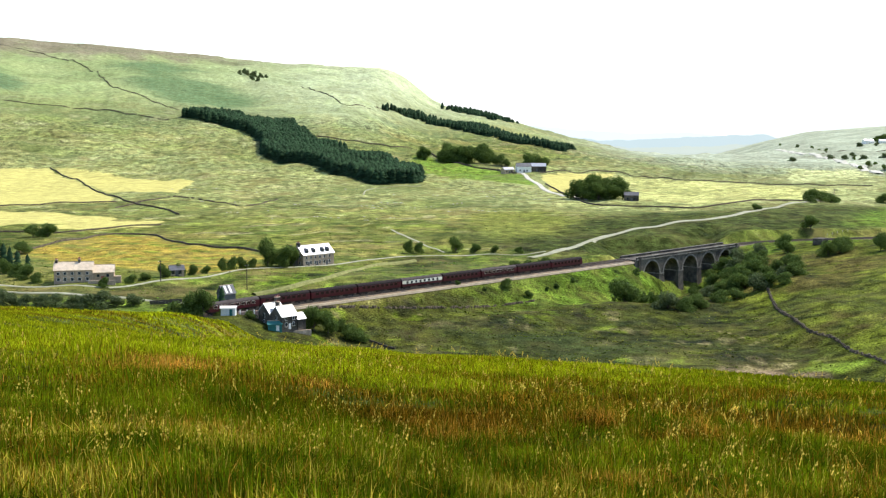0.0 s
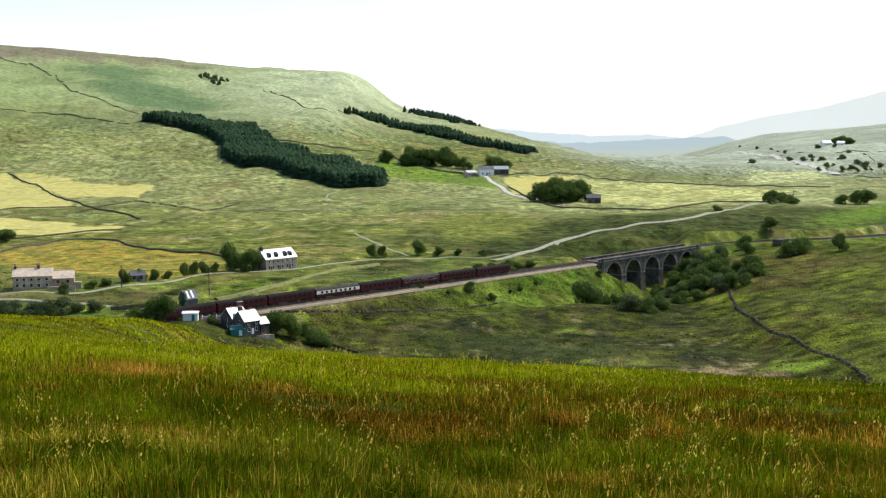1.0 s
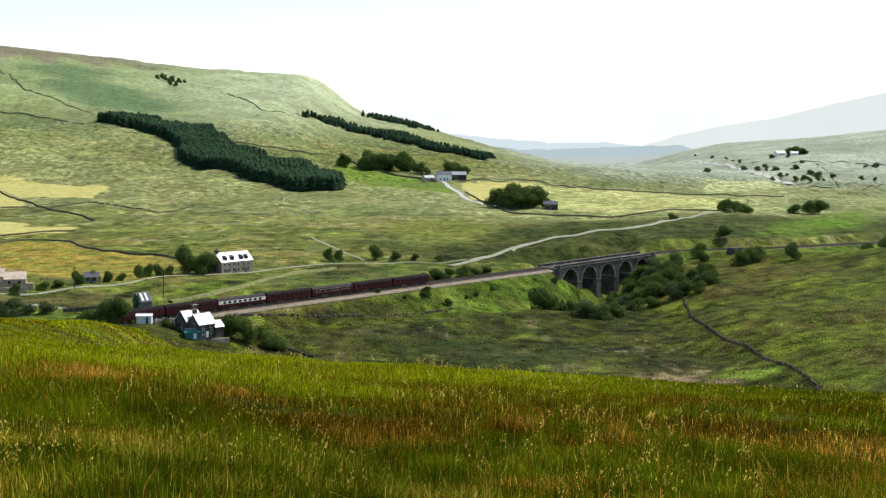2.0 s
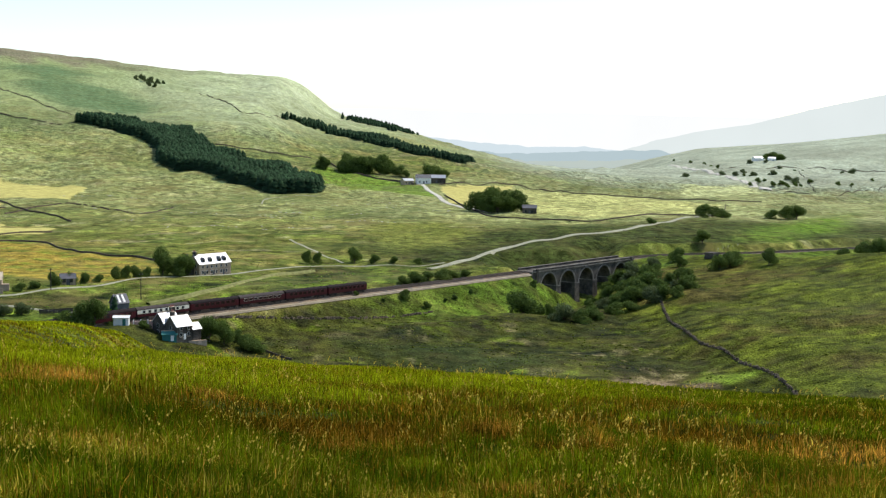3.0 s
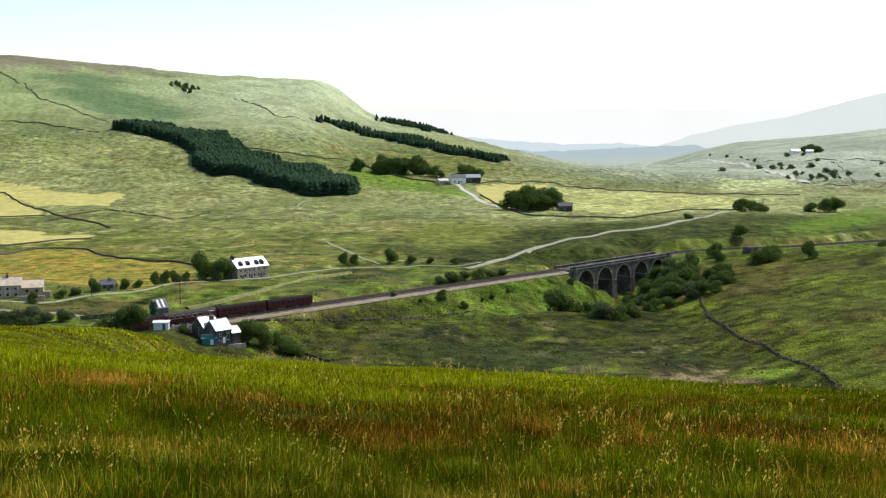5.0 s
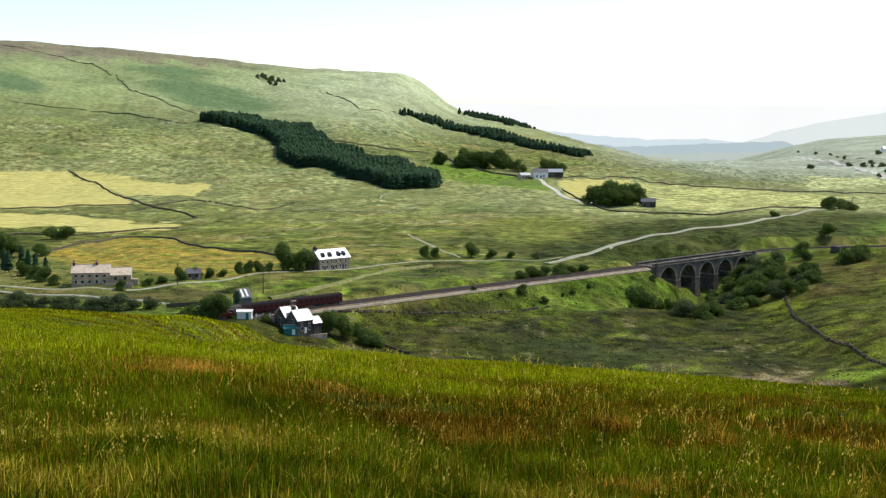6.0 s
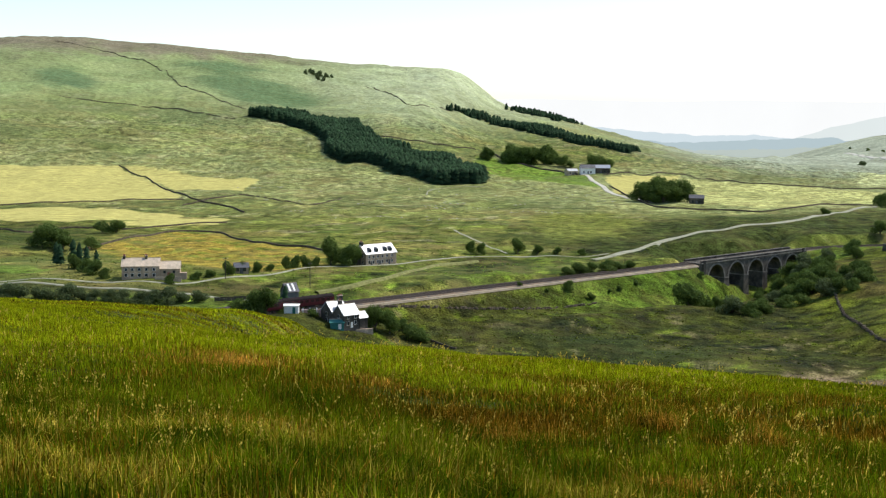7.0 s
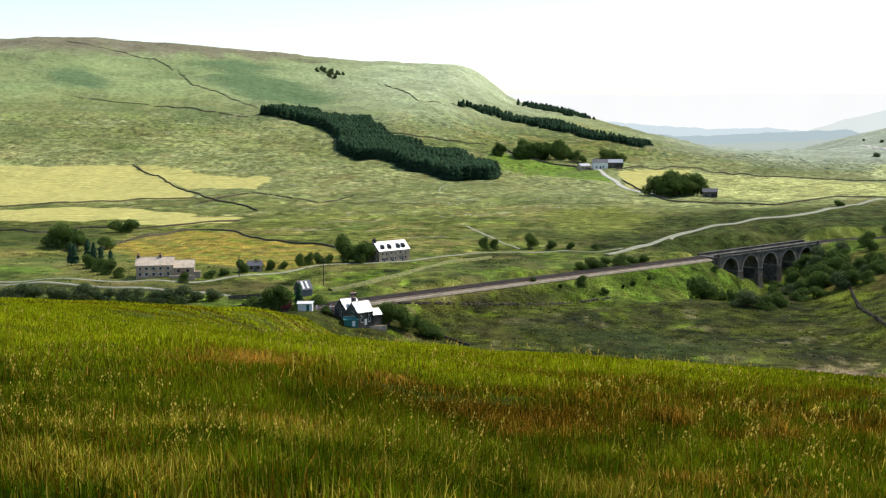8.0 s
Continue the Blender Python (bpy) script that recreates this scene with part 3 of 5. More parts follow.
# ---- railway ----
def ribbon(name, line, half, lift, mat, label, category, kind="structure", thick=0.25, skew=0.0, profile=None):
    """A strip laid along a plan line, over the ground or at a given height."""
    pts = np.array(line, float)
    t = np.gradient(pts[:, :2], axis=0)
    t /= np.linalg.norm(t, axis=1)[:, None]
    nrm = np.stack([t[:, 1], -t[:, 0]], 1)
    g = Geo()
    rows = []
    outline = profile or [(-half - thick, -thick), (-half, 0), (half, 0), (half + thick, -thick)]
    for i, p in enumerate(pts):
        row = []
        for o, h in outline:
            q = p[:2] + nrm[i] * (o + skew)
            z = (pts[i, 2] if pts.shape[1] > 2 else gz(*q)) + h + lift
            row.append((q[0], q[1], z))
        rows.append(row)
    k = len(outline)
    g.v = [tuple(map(float, p)) for row in rows for p in row]
    g.f = [(i * k + j, i * k + j + 1, (i + 1) * k + j + 1, (i + 1) * k + j) for i in range(len(rows) - 1) for j in range(k - 1)]
    return tagged(new(name, g.mesh(name, mat)), label, category, kind=kind)


line3 = np.concatenate([TRACK, np.full((len(TRACK), 1), -0.42)], 1)
ribbon("ballast", line3, 0, 0, M_BALLAST, "brown-grey stone ballast of a double railway line", "ballast", profile=[(-4.6, -0.45), (-3.6, 0), (3.6, 0), (4.6, -0.45)])
ribbon("cess_path", line3[(TRACK_S > RAIL_S0 - 140) & (TRACK_S < RAIL_S0 + VIA_A)], 0, 0, M_CESS, "pale gravel path beside the railway line", "path", profile=[(4.3, -0.42), (4.5, -0.22), (5.7, -0.25), (6.1, -0.9)])
GAUGE, APART = 1.435, 3.4
for centre in (-APART / 2, APART / 2):
    for e in (-GAUGE / 2, GAUGE / 2):
        ribbon("rail", line3, 0, 0, M_RAIL, "worn steel rail on sleepers", "rail", skew=centre + e, profile=[(-0.035, 0.22), (-0.035, 0.42), (0.035, 0.42), (0.035, 0.22)])


def sleepers():
    v, f = [], []
    for s in np.arange(-200, 330, 0.75):
        p, d = track_frame(s)
        n = np.array([d[1], -d[0]])
        for c in (-APART / 2, APART / 2):
            o = p + n * c
            k = len(v)
            for z in (-0.42, -0.24):
                for a, b in ((-1, -1), (1, -1), (1, 1), (-1, 1)):
                    q = o + n * 1.3 * a + d * 0.13 * b
                    v.append((q[0], q[1], z))
            f += [(k + 4, k + 5, k + 6, k + 7), (k, k + 1, k + 5, k + 4), (k + 1, k + 2, k + 6, k + 5), (k + 2, k + 3, k + 7, k + 6), (k + 3, k, k + 4, k + 7)]
    me = bulk_mesh("sleepers", np.array(v), np.array(f), M_SLEEPER)
    tagged(new("sleepers", me), "weathered concrete sleepers along both tracks", "sleepers", kind="stuff")


sleepers()


def viaduct():
    """Five round arches in dark gritstone; s runs along the line, built in its own space (x along, y across)."""
    p, d = track_frame((VIA_A + VIA_B) / 2)
    turn = math.degrees(math.atan2(d[1], d[0]))
    root = thing("viaduct", (p[0], p[1], 0), turn, "dark gritstone railway viaduct with five round arches and a stone parapet", "viaduct", kind="structure")
    half_w, span, pier = 4.3, 12.2, 3.35
    pitch = span + pier
    r = span / 2
    crown, top = -1.3, 0.0
    spring = crown - r
    n = 16
    for k in range(5):
        cx = (k - 2) * pitch
        g = Geo()
        arc = [(cx - r * math.cos(math.pi * i / n), spring + r * math.sin(math.pi * i / n)) for i in range(n + 1)]
        vs, fs = [], []
        for x, z in arc:
            vs += [(x, -half_w, z), (x, -half_w, top), (x, half_w, top), (x, half_w, z)]
        for i in range(n):
            a, b = i * 4, i * 4 + 4
            fs += [(a, b, b + 1, a + 1), (a + 1, b + 1, b + 2, a + 2), (a + 2, b + 2, b + 3, a + 3), (a + 3, b + 3, b, a)]
        g.add(vs, fs)
        part("arch", g, M_STONE, root)
        ring = Geo()
        for side in (-1, 1):
            for i in range(n):
                a0, a1 = math.pi * (i + 0.04) / n, math.pi * (i + 0.96) / n
                q = [(cx - rr * math.cos(aa), spring + rr * math.sin(aa)) for rr, aa in ((r - 0.03, a0), (r + 0.75, a0), (r + 0.75, a1), (r - 0.03, a1))]
                y0, y1 = side * (half_w - 0.2), side * (half_w + 0.10)
                ring.add([(x, y0, z) for x, z in q] + [(x, y1, z) for x, z in q], [(0, 1, 2, 3), (7, 6, 5, 4), (0, 4, 5, 1), (1, 5, 6, 2), (2, 6, 7, 3), (3, 7, 4, 0)])
        part("voussoir_ring", ring, M_STONE_DRESSED, root, "paler stone arch ring")
    for k in range(-3, 3):
        cx = (k + 0.5) * pitch
        end = k in (-3, 2)
        w = pier + (3.5 if end else 0)
        cxx = cx + (math.copysign(1.75, k + 0.5) if end else 0)
        px, py = p + d * cxx
        base = min(gz(px, py), gz(px - 4 * d[1], py + 4 * d[0]), gz(px + 4 * d[1], py - 4 * d[0])) - 1.5
        g = Geo().box(cxx, 0, spring, w, half_w * 2, top - spring)
        g.box(cxx, 0, base, w + 0.9, half_w * 2 + 0.9, spring - base, taper=0.9)
        part("abutment" if end else "pier", g, M_STONE, root)
        part("impost", Geo().box(cxx, 0, spring - 0.3, w + 0.5, half_w * 2 + 0.5, 0.45), M_STONE_DRESSED, root)
        if end:
            part("pilaster", Geo().box(cxx, -half_w - 0.2, -9, 1.6, 0.5, 10.1), M_STONE, root)
    span_all = 5 * pitch + 8
    for side in (-1, 1):
        part("string_course", Geo().box(0, side * (half_w + 0.12), -0.25, span_all, 0.5, 0.35), M_STONE_DRESSED, root)
        part("parapet", Geo().box(0, side * (half_w - 0.2), 0.1, span_all, 0.5, 0.75), M_STONE, root)
        part("coping", Geo().box(0, side * (half_w - 0.2), 0.85, span_all, 0.7, 0.2), M_STONE_DRESSED, root)
    return root


viaduct()


# ---- houses and sheds ----
def gable_house(root, x0, length, width, wall, rise, stone, roof, over=0.35, base=0.0, y0=0.0):
    """Walls with gables and two thick roof slopes; the ridge runs along x from x0, the front looks to -y."""
    h = width / 2
    g = Geo()
    outline = [(-h, base), (h, base), (h, wall), (0, wall + rise), (-h, wall)]
    vs = [(x0, y + y0, z) for y, z in outline] + [(x0 + length, y + y0, z) for y, z in outline]
    g.add(vs, [(0, 1, 2, 3, 4), (9, 8, 7, 6, 5)] + [(i, 5 + i, 5 + (i + 1) % 5, (i + 1) % 5) for i in range(5)])
    part("wall_shell", g, stone, root)
    k = rise / h
    for side in (-1, 1):
        e = h + over
        z1 = wall + rise + 0.16
        z0 = z1 - k * e
        part("roof_slope", Geo().slab((x0 - 0.3, y0, z1), (x0 + length + 0.3, y0, z1), (x0 + length + 0.3, y0 + side * e, z0), (x0 - 0.3, y0 + side * e, z0), 0.16), roof, root)
    part("ridge", Geo().box(x0 + length / 2, y0, wall + rise + 0.08, length + 0.65, 0.28, 0.16), M_STONE_PALE, root)


def window(root, x, y, z, w, h, frame_mat, face=-1):
    ob = part("window", Geo().box(x, y + face * 0.03, z, w, 0.10, h), frame_mat, root)
    part("pane", Geo().box(x, y + face * 0.085, z + 0.07, w - 0.16, 0.03, h - 0.14), M_GLASS, ob)
    part("sill", Geo().box(x, y + face * 0.09, z - 0.12, w + 0.2, 0.22, 0.1), M_STONE_PALE, ob)
    return ob


def end_window(root, x, y, z, w, h, frame_mat):
    ob = part("window", Geo().box(x - 0.03, y, z, 0.10, w, h), frame_mat, root)
    part("pane", Geo().box(x - 0.085, y, z + 0.07, 0.03, w - 0.16, h - 0.14), M_GLASS, ob)
    return ob


def chimney(root, x, y, z, w, d, h, pots=2, mat=None):
    c = part("chimney", Geo().box(x, y, z, w, d, h), mat or M_STONE, root)
    part("cap", Geo().box(x, y, z + h, w + 0.2, d + 0.2, 0.18), M_STONE_PALE, c)
    for i in range(pots):
        part("pot", Geo().tube((x + (i - (pots - 1) / 2) * w / pots, y, z + h + 0.15), (x + (i - (pots - 1) / 2) * w / pots, y, z + h + 0.75), 0.16, 0.13, 8), M_BRICK, c)


RAIL_TURN = math.degrees(math.atan2(RAIL_WAY[1], RAIL_WAY[0]))


def station_house():
    at = (-61.2, 346.0)
    z = gz(*at) - 0.3
    r = thing("station_house", (*at, z), RAIL_TURN, "stone crossing-keeper's house with two bright slate gabled roofs", "house", kind="")
    r.scale = (0.86, 0.86, 0.86)
    lift = -1.5
    gable_house(r, -2.6, 6.6, 6.6, 4.9, 3.2, M_STONE, M_SLATE, base=lift, y0=3.4)
    gable_house(r, -2.9, 6.6, 6.6, 4.7, 3.2, M_STONE, M_SLATE, base=lift, y0=-4.1)
    # link and porch
    part("link_wall", Geo().box(0.2, -0.3, lift, 5.4, 1.9, 5.6), M_STONE, r)
    gable_house(r, 3.7, 3.4, 4.2, 3.2, 1.9, M_STONE, M_SLATE, base=lift, y0=-5.6)
    chimney(r, 3.2, 3.4, 6.6, 1.9, 0.9, 3.1, 3)
    chimney(r, 0.9, 0.2, 5.2, 0.9, 1.6, 3.4, 2)
    for xx in (-1.2, 2.0):
        window(r, xx, -7.4, 1.0, 1.0, 1.5, M_WHITE)
        window(r, xx, -7.4, 3.2, 0.9, 1.2, M_WHITE)
    for zz in (0.9, 3.2):
        end_window(r, -2.9, -4.1, zz, 1.1, 1.5, M_WHITE)
        end_window(r, -2.6, 3.4, zz, 1.1, 1.5, M_WHITE)
    part("door", Geo().box(0.4, -7.45, 0.0, 0.95, 0.1, 2.05), M_WHITE, r)
    part("bargeboard", Geo().slab((-3.3, -4.1, 8.1), (-3.15, -4.1, 8.1), (-3.15, -7.6, 4.75), (-3.3, -7.6, 4.75), 0.25), M_WHITE, r)


def cottage_row():
    a, b = np.array([-73.4, 466.0]), np.array([-62.6, 477.9])
    c, d = (a + b) / 2, b - a
    length, turn = float(np.linalg.norm(d)), math.degrees(math.atan2(d[1], d[0]))
    r = thing("cottage_row", (c[0], c[1], gz(*c) - 0.2), turn, "row of stone railway cottages with bright slate roof and four dormers", "house")
    gable_house(r, -length / 2, length, 7.4, 5.0, 3.4, M_STONE_PALE, M_SLATE, base=-2)
    for i, xx in enumerate((-5.6, -2.0, 2.6, 5.2)):
        dm = part("dormer", Geo().prism([(xx - 0.75, 5.3), (xx + 0.75, 5.3), (xx + 0.75, 6.7), (xx, 7.45), (xx - 0.75, 6.7)], -3.3, -0.9), M_SLATE_DARK, r, "dark slate-hung dormer")
        part("pane", Geo().box(xx, -3.33, 5.6, 1.05, 0.06, 1.0), M_GLASS, dm)
    for xx in (-6.4, -4.2, -1.9, 0.5, 2.9, 5.6):
        window(r, xx, -3.7, 0.9, 1.0, 1.4, M_WHITE)
        window(r, xx, -3.7, 3.2, 0.9, 1.1, M_WHITE)
    for xx in (-5.3, -0.8, 4.2):
        part("door", Geo().box(xx, -3.75, 0.05, 0.9, 0.1, 2.0), M_SLATE_DARK, r)
    for zz in (1.0, 3.4):
        for yy in (-1.6, 1.6):
            end_window(r, -length / 2, yy, zz, 0.8, 1.2, M_WHITE)
    chimney(r, -length / 2 + 0.5, 0, 8.0, 0.9, 1.5, 1.6)
    part("rear_wing", Geo().box(-length / 2 - 1.6, 2.0, -2, 3.4, 4.6, 7.4), M_STONE, r)
    part("rear_chimney", Geo().box(-length / 2 - 2.6, 1.0, 5.4, 0.9, 0.9, 3.4), M_STONE, r)


def long_house():
    at = (-138.0, 400.5)
    r = thing("farmhouse", (*at, gz(*at) - 0.2), 14, "long stone farmhouse with a pale stone-slate roof and lower end", "house")
    gable_house(r, -9.6, 12.8, 6.8, 4.6, 2.4, M_STONE_PALE, M_FLAG, base=-2)
    gable_house(r, 3.25, 7.0, 6.2, 3.6, 2.2, M_STONE_PALE, M_FLAG, base=-2)
    part("porch", Geo().box(11.4, -1.8, -2, 2.4, 2.6, 4.0), M_STONE_PALE, r)
    chimney(r, -9.0, 0, 6.4, 0.8, 1.2, 1.4)
    chimney(r, -1.4, 0, 6.6, 0.8, 1.2, 1.3)
    for xx in (-8.2, -6.0, -3.6, -1.2, 1.4):
        window(r, xx, -3.4, 0.8, 1.1, 1.2, M_WHITE)
        window(r, xx, -3.4, 2.9, 1.0, 1.0, M_WHITE)
    for xx in (5.0, 8.2):
        window(r, xx, -3.1, 1.9, 0.9, 1.0, M_SLATE_DARK)
    part("door", Geo().box(6.6, -3.15, 0.0, 1.2, 0.1, 2.2), M_BRICK, r)
    end_window(r, -9.6, 0, 2.9, 0.9, 1.1, M_WHITE)
    w = thing("garden_wall", (-131.0, 395.0, gz(-131, 395) - 0.1), 10, "low whitewashed garden wall beside the farmhouse", "wall")
    part("stones", Geo().box(1.0, 0, -0.5, 9.0, 0.5, 1.9), M_STONE_PALE, w)


def shed(name, at, turn, l, w, wall, rise, mat, roof, label, door=None):
    r = thing(name, (*at, gz(*at) - 0.1), turn, label, "shed")
    gable_house(r, -l / 2, l, w, wall, rise, mat, roof, over=0.2, base=-1.2)
    if door:
        part("door", Geo().box(l * 0.2, -w / 2 - 0.04, 0.05, 0.9, 0.08, wall - 0.3), door, r)
    return r


station_house()
cottage_row()
long_house()
shed("garden_shed", (-60.6, 340.6), 12, 4.0, 3.0, 1.9, 0.8, M_TEAL, M_TEAL, "teal-painted wooden garden shed beside the station house", M_WHITE)
shed("garage", (-75.4, 345.6), 6, 4.3, 3.4, 2.4, 0.45, M_WHITE, M_WHITE, "white garage with a shallow white roof", M_TEAL)
sd_ = shed("platform_shelter", (-83.6, 380.0), RAIL_TURN, 4.6, 4.0, 2.2, 2.6, M_SLATE_DARK, M_SLATE_DARK, "dark slate shed with two pale glazed roof strips")
for xx in (-1.3, 0.4):
    part("roof_strip", Geo().slab((xx, -0.2, 4.78), (xx + 0.75, -0.2, 4.78), (xx + 0.75, -1.95, 2.5), (xx, -1.95, 2.5), 0.1), M_WHITE, sd_, "white glazed roof strip")
# yard beside the station house
yd = thing("yard_wall", (-69.6, 350.0, gz(-69.6, 350.0)), RAIL_TURN - 30, "pinkish stone yard wall with white posts", "wall")
part("wall_face", Geo().box(0, 0, -1, 7.5, 0.4, 2.6), material("pink_render", (0.48, 0.33, 0.29), 0.9, 0.15, 0.8), yd)
for i in range(4):
    part("post", Geo().box(-3.2 + i * 2.1, -0.3, -0.5, 0.3, 0.3, 2.6), M_WHITE, yd)
gw = thing("garden_terrace", (-54.6, 343.6, gz(-54.6, 343.6)), 25, "pale flagged terrace wall in the garden", "wall")
part("wall_face", Geo().box(0, 0, -1.2, 9.0, 0.6, 1.9), M_STONE_PALE, gw)


def timber_fence():
    """Tarred boards on posts beside the line."""
    a, b = np.array([-105.5, 367.4]), np.array([-94.5, 373.2])
    d = b - a
    n = int(np.linalg.norm(d) / 0.55)
    r = thing("timber_fence", (*a, gz(*((a + b) / 2)) - 0.1), math.degrees(math.atan2(d[1], d[0])), "dark tarred timber fence beside the railway line", "fence")
    board = Geo().box(0, 0, 0, 0.5, 0.05, 1.5).mesh("board", M_WOOD)
    post = Geo().box(0, 0, -0.6, 0.16, 0.16, 2.3).mesh("post", M_WOOD)
    for i in range(n):
        part("board", board, M_WOOD, r).location = (0.3 + 0.55 * i, 0, 0.1)
        if i % 4 == 0:
            part("post", post, M_WOOD, r).location = (0.05 + 0.55 * i, 0.12, 0)


timber_fence()


def farm():
    """Hill farm across the valley, and a field barn."""
    spec = [((38, 1036), 10, 13, 7, 5.2, 2.8, M_WHITE, M_SLATE_DARK, "whitewashed farmhouse with a dark slate roof"),
            ((50, 1042), 0, 16, 9, 4.5, 2.6, M_STONE, M_SLATE, "stone farm barn with a pale roof"),
            ((24, 1030), 30, 10, 6, 3.4, 1.8, M_STONE_PALE, M_SLATE, "low stone byre with a shining roof"),
            ((102, 792), -4, 9.5, 5.5, 4.0, 2.0, M_STONE, M_SLATE_DARK, "small dark stone field barn"),
            ((716, 2195), 20, 20, 9, 5.5, 3.0, M_WHITE, M_SLATE, "white farmhouse far across the valley"),
            ((740, 2185), 0, 14, 8, 5.0, 3.0, M_WHITE, M_SLATE, "white farm building far across the valley"),
            ((-110, 418), 20, 5.0, 4, 2.4, 1.4, M_STONE_PALE, M_SLATE_DARK, "small stone outbuilding among hedgerow bushes")]
    for at, turn, l, w, wall, rise, mat, roof, label in spec:
        r = thing("farm_building", (*at, gz(*at) - 0.2), turn, label, "farm building", group="farm buildings")
        gable_house(r, -l / 2, l, w, wall, rise, mat, roof, base=-2)
        for xx in (-l * 0.28, l * 0.2):
            part("opening", Geo().box(xx, -w / 2 - 0.03, 0.9, 1.2, 0.08, 1.5), M_GLASS, r)
        part("door", Geo().box(0, -w / 2 - 0.03, 0.05, 1.3, 0.08, 2.2), M_SLATE_DARK, r)


farm()


def pole(at, h):
    r = thing("telegraph_pole", (*at, gz(*at) - 0.3), 30, "tarred wooden telegraph pole beside the line", "pole", group="telegraph poles")
    part("mast", Geo().tube((0, 0, 0), (0, 0, h), 0.16, 0.11, 8), M_WOOD, r)
    part("crossarm", Geo().box(0, 0, h - 0.7, 1.6, 0.12, 0.14), M_WOOD, r)
    for xx in (-0.65, 0.65):
        part("insulator", Geo().tube((xx, 0, h - 0.56), (xx, 0, h - 0.36), 0.06, 0.05, 6), M_WHITE, r)


for at, h in (((-80.1, 396.9), 9.5), ((-112, 404), 8.0)):
    pole(at, h)


# ---- roads, tracks and walls ----
def dense(knots, step):
    return curve_through(knots, step)


ribbon("lane", dense([(-330, 400), (-260, 392), (-196, 391), (-154, 391), (-128, 391), (-113, 405), (-98, 424), (-85, 449), (-71, 459), (-54, 480), (-33, 510), (-8, 520), (30, 528)], 4), 0.75, 0.15, M_ROAD, "pale tarmac lane past the cottages", "road", thick=0.6)
ribbon("road", dense([(22, 512), (32, 523), (45, 550), (69, 597), (104, 632), (132, 650), (167, 701), (204, 761), (240, 830)], 4), 1.6, 0.3, M_ROAD, "pale main road climbing across the moor", "road", thick=0.9)
ribbon("farm_track", dense([(-46, 606), (-39, 588), (-29, 562), (-22, 545), (-16, 529)], 4), 0.6, 0.1, M_ROAD, "pale limestone track down to the lane", "track", thick=0.5)
ribbon("farm_road", dense([(34, 1030), (37, 1010), (44, 914), (50, 858), (75, 790)], 6), 1.7, 0.3, M_TRACKWAY, "pale track down from the farm", "track", thick=0.8)
ribbon("valley_road", dense([(588, 2365), (529, 1990), (537, 1910), (500, 1633), (412, 1225)], 8), 4.0, 1.2, M_TRACKWAY, "far grey road down the valley", "road", thick=1.5)


def stone_wall(name, knots, h, w, label, stone=0.7, broken=0.0, seed=0):
    """A drystone wall of separate rough stones in courses, with a row of cope stones."""
    rnd = random.Random(seed)
    pts = curve_through(knots, stone)
    n = len(pts)
    zs = ground(pts[:, 0], pts[:, 1])
    g = Geo()
    courses = max(2, int(round(h / (stone * 0.55))))
    t = np.gradient(pts, axis=0)
    v, f = [], []
    gap = 0
    for i in range(n):
        if gap > 0:
            gap -= 1
        elif rnd.random() < broken * 0.12:
            gap = rnd.randint(2, 7)
        top = courses if gap == 0 else max(0, courses - rnd.randint(1, courses))
        ang = math.atan2(t[i, 1], t[i, 0])
        for c in range(top):
            l, ww, hh = stone * rnd.uniform(0.85, 1.2), w * (1 - 0.3 * c / courses) * rnd.uniform(0.85, 1.1), h / courses * rnd.uniform(0.95, 1.15)
            a = ang + rnd.uniform(-0.12, 0.12)
            ca, sa = math.cos(a), math.sin(a)
            off = stone * (0.5 if c % 2 else 0)
            sway = rnd.uniform(-0.5, 0.5) * w * min(1.0, broken)
            cx, cy = pts[i, 0] + off * math.cos(ang) - sway * math.sin(ang), pts[i, 1] + off * math.sin(ang) + sway * math.cos(ang)
            k = len(v)
            z0 = zs[i] - 0.3 * (c == 0) + h / courses * c
            for zz, m in ((z0, 1.0), (z0 + hh + 0.3 * (c == 0), rnd.uniform(0.72, 0.95))):
                for p, q in ((-1, -1), (1, -1), (1, 1), (-1, 1)):
                    uu, vv = p * l / 2 * m, q * ww / 2 * m
                    v.append((cx + uu * ca - vv * sa, cy + uu * sa + vv * ca, zz))
            f += [(k + 4, k + 5, k + 6, k + 7), (k, k + 1, k + 5, k + 4), (k + 1, k + 2, k + 6, k + 5), (k + 2, k + 3, k + 7, k + 6), (k + 3, k, k + 4, k + 7)]
    me = bulk_mesh(name, np.array(v), np.array(f), M_DRYWALL)
    return tagged(new(name, me), label, "stone wall", kind="structure")


stone_wall("stone_wall", [(112, 455), (107, 420), (106, 399), (105, 371), (108, 355), (108, 338), (110, 323), (110, 311), (109, 298), (108, 285)], 0.8, 0.7, "tumbled drystone wall running down the spur", 0.5, 4.0, 1)
stone_wall("stone_wall", [(-347, 935), (-311, 887), (-270, 816), (-226, 746), (-195, 716), (-181, 695)], 0.85, 0.5, "drystone wall between two mown hay meadows", 1.6, 0, 2)
stone_wall("stone_wall", [(-204, 508), (-198, 549), (-191, 589), (-167, 591), (-132, 531), (-98, 506), (-86, 470)], 0.85, 0.5, "dark drystone wall round the golden meadow", 1.3, 0, 3)
stone_wall("stone_wall", [(-700, 1640), (-615, 1626), (-518, 1545), (-441, 1398), (-382, 1336), (-329, 1299)], 0.9, 0.5, "drystone wall climbing the fell", 3.0, 0, 4)
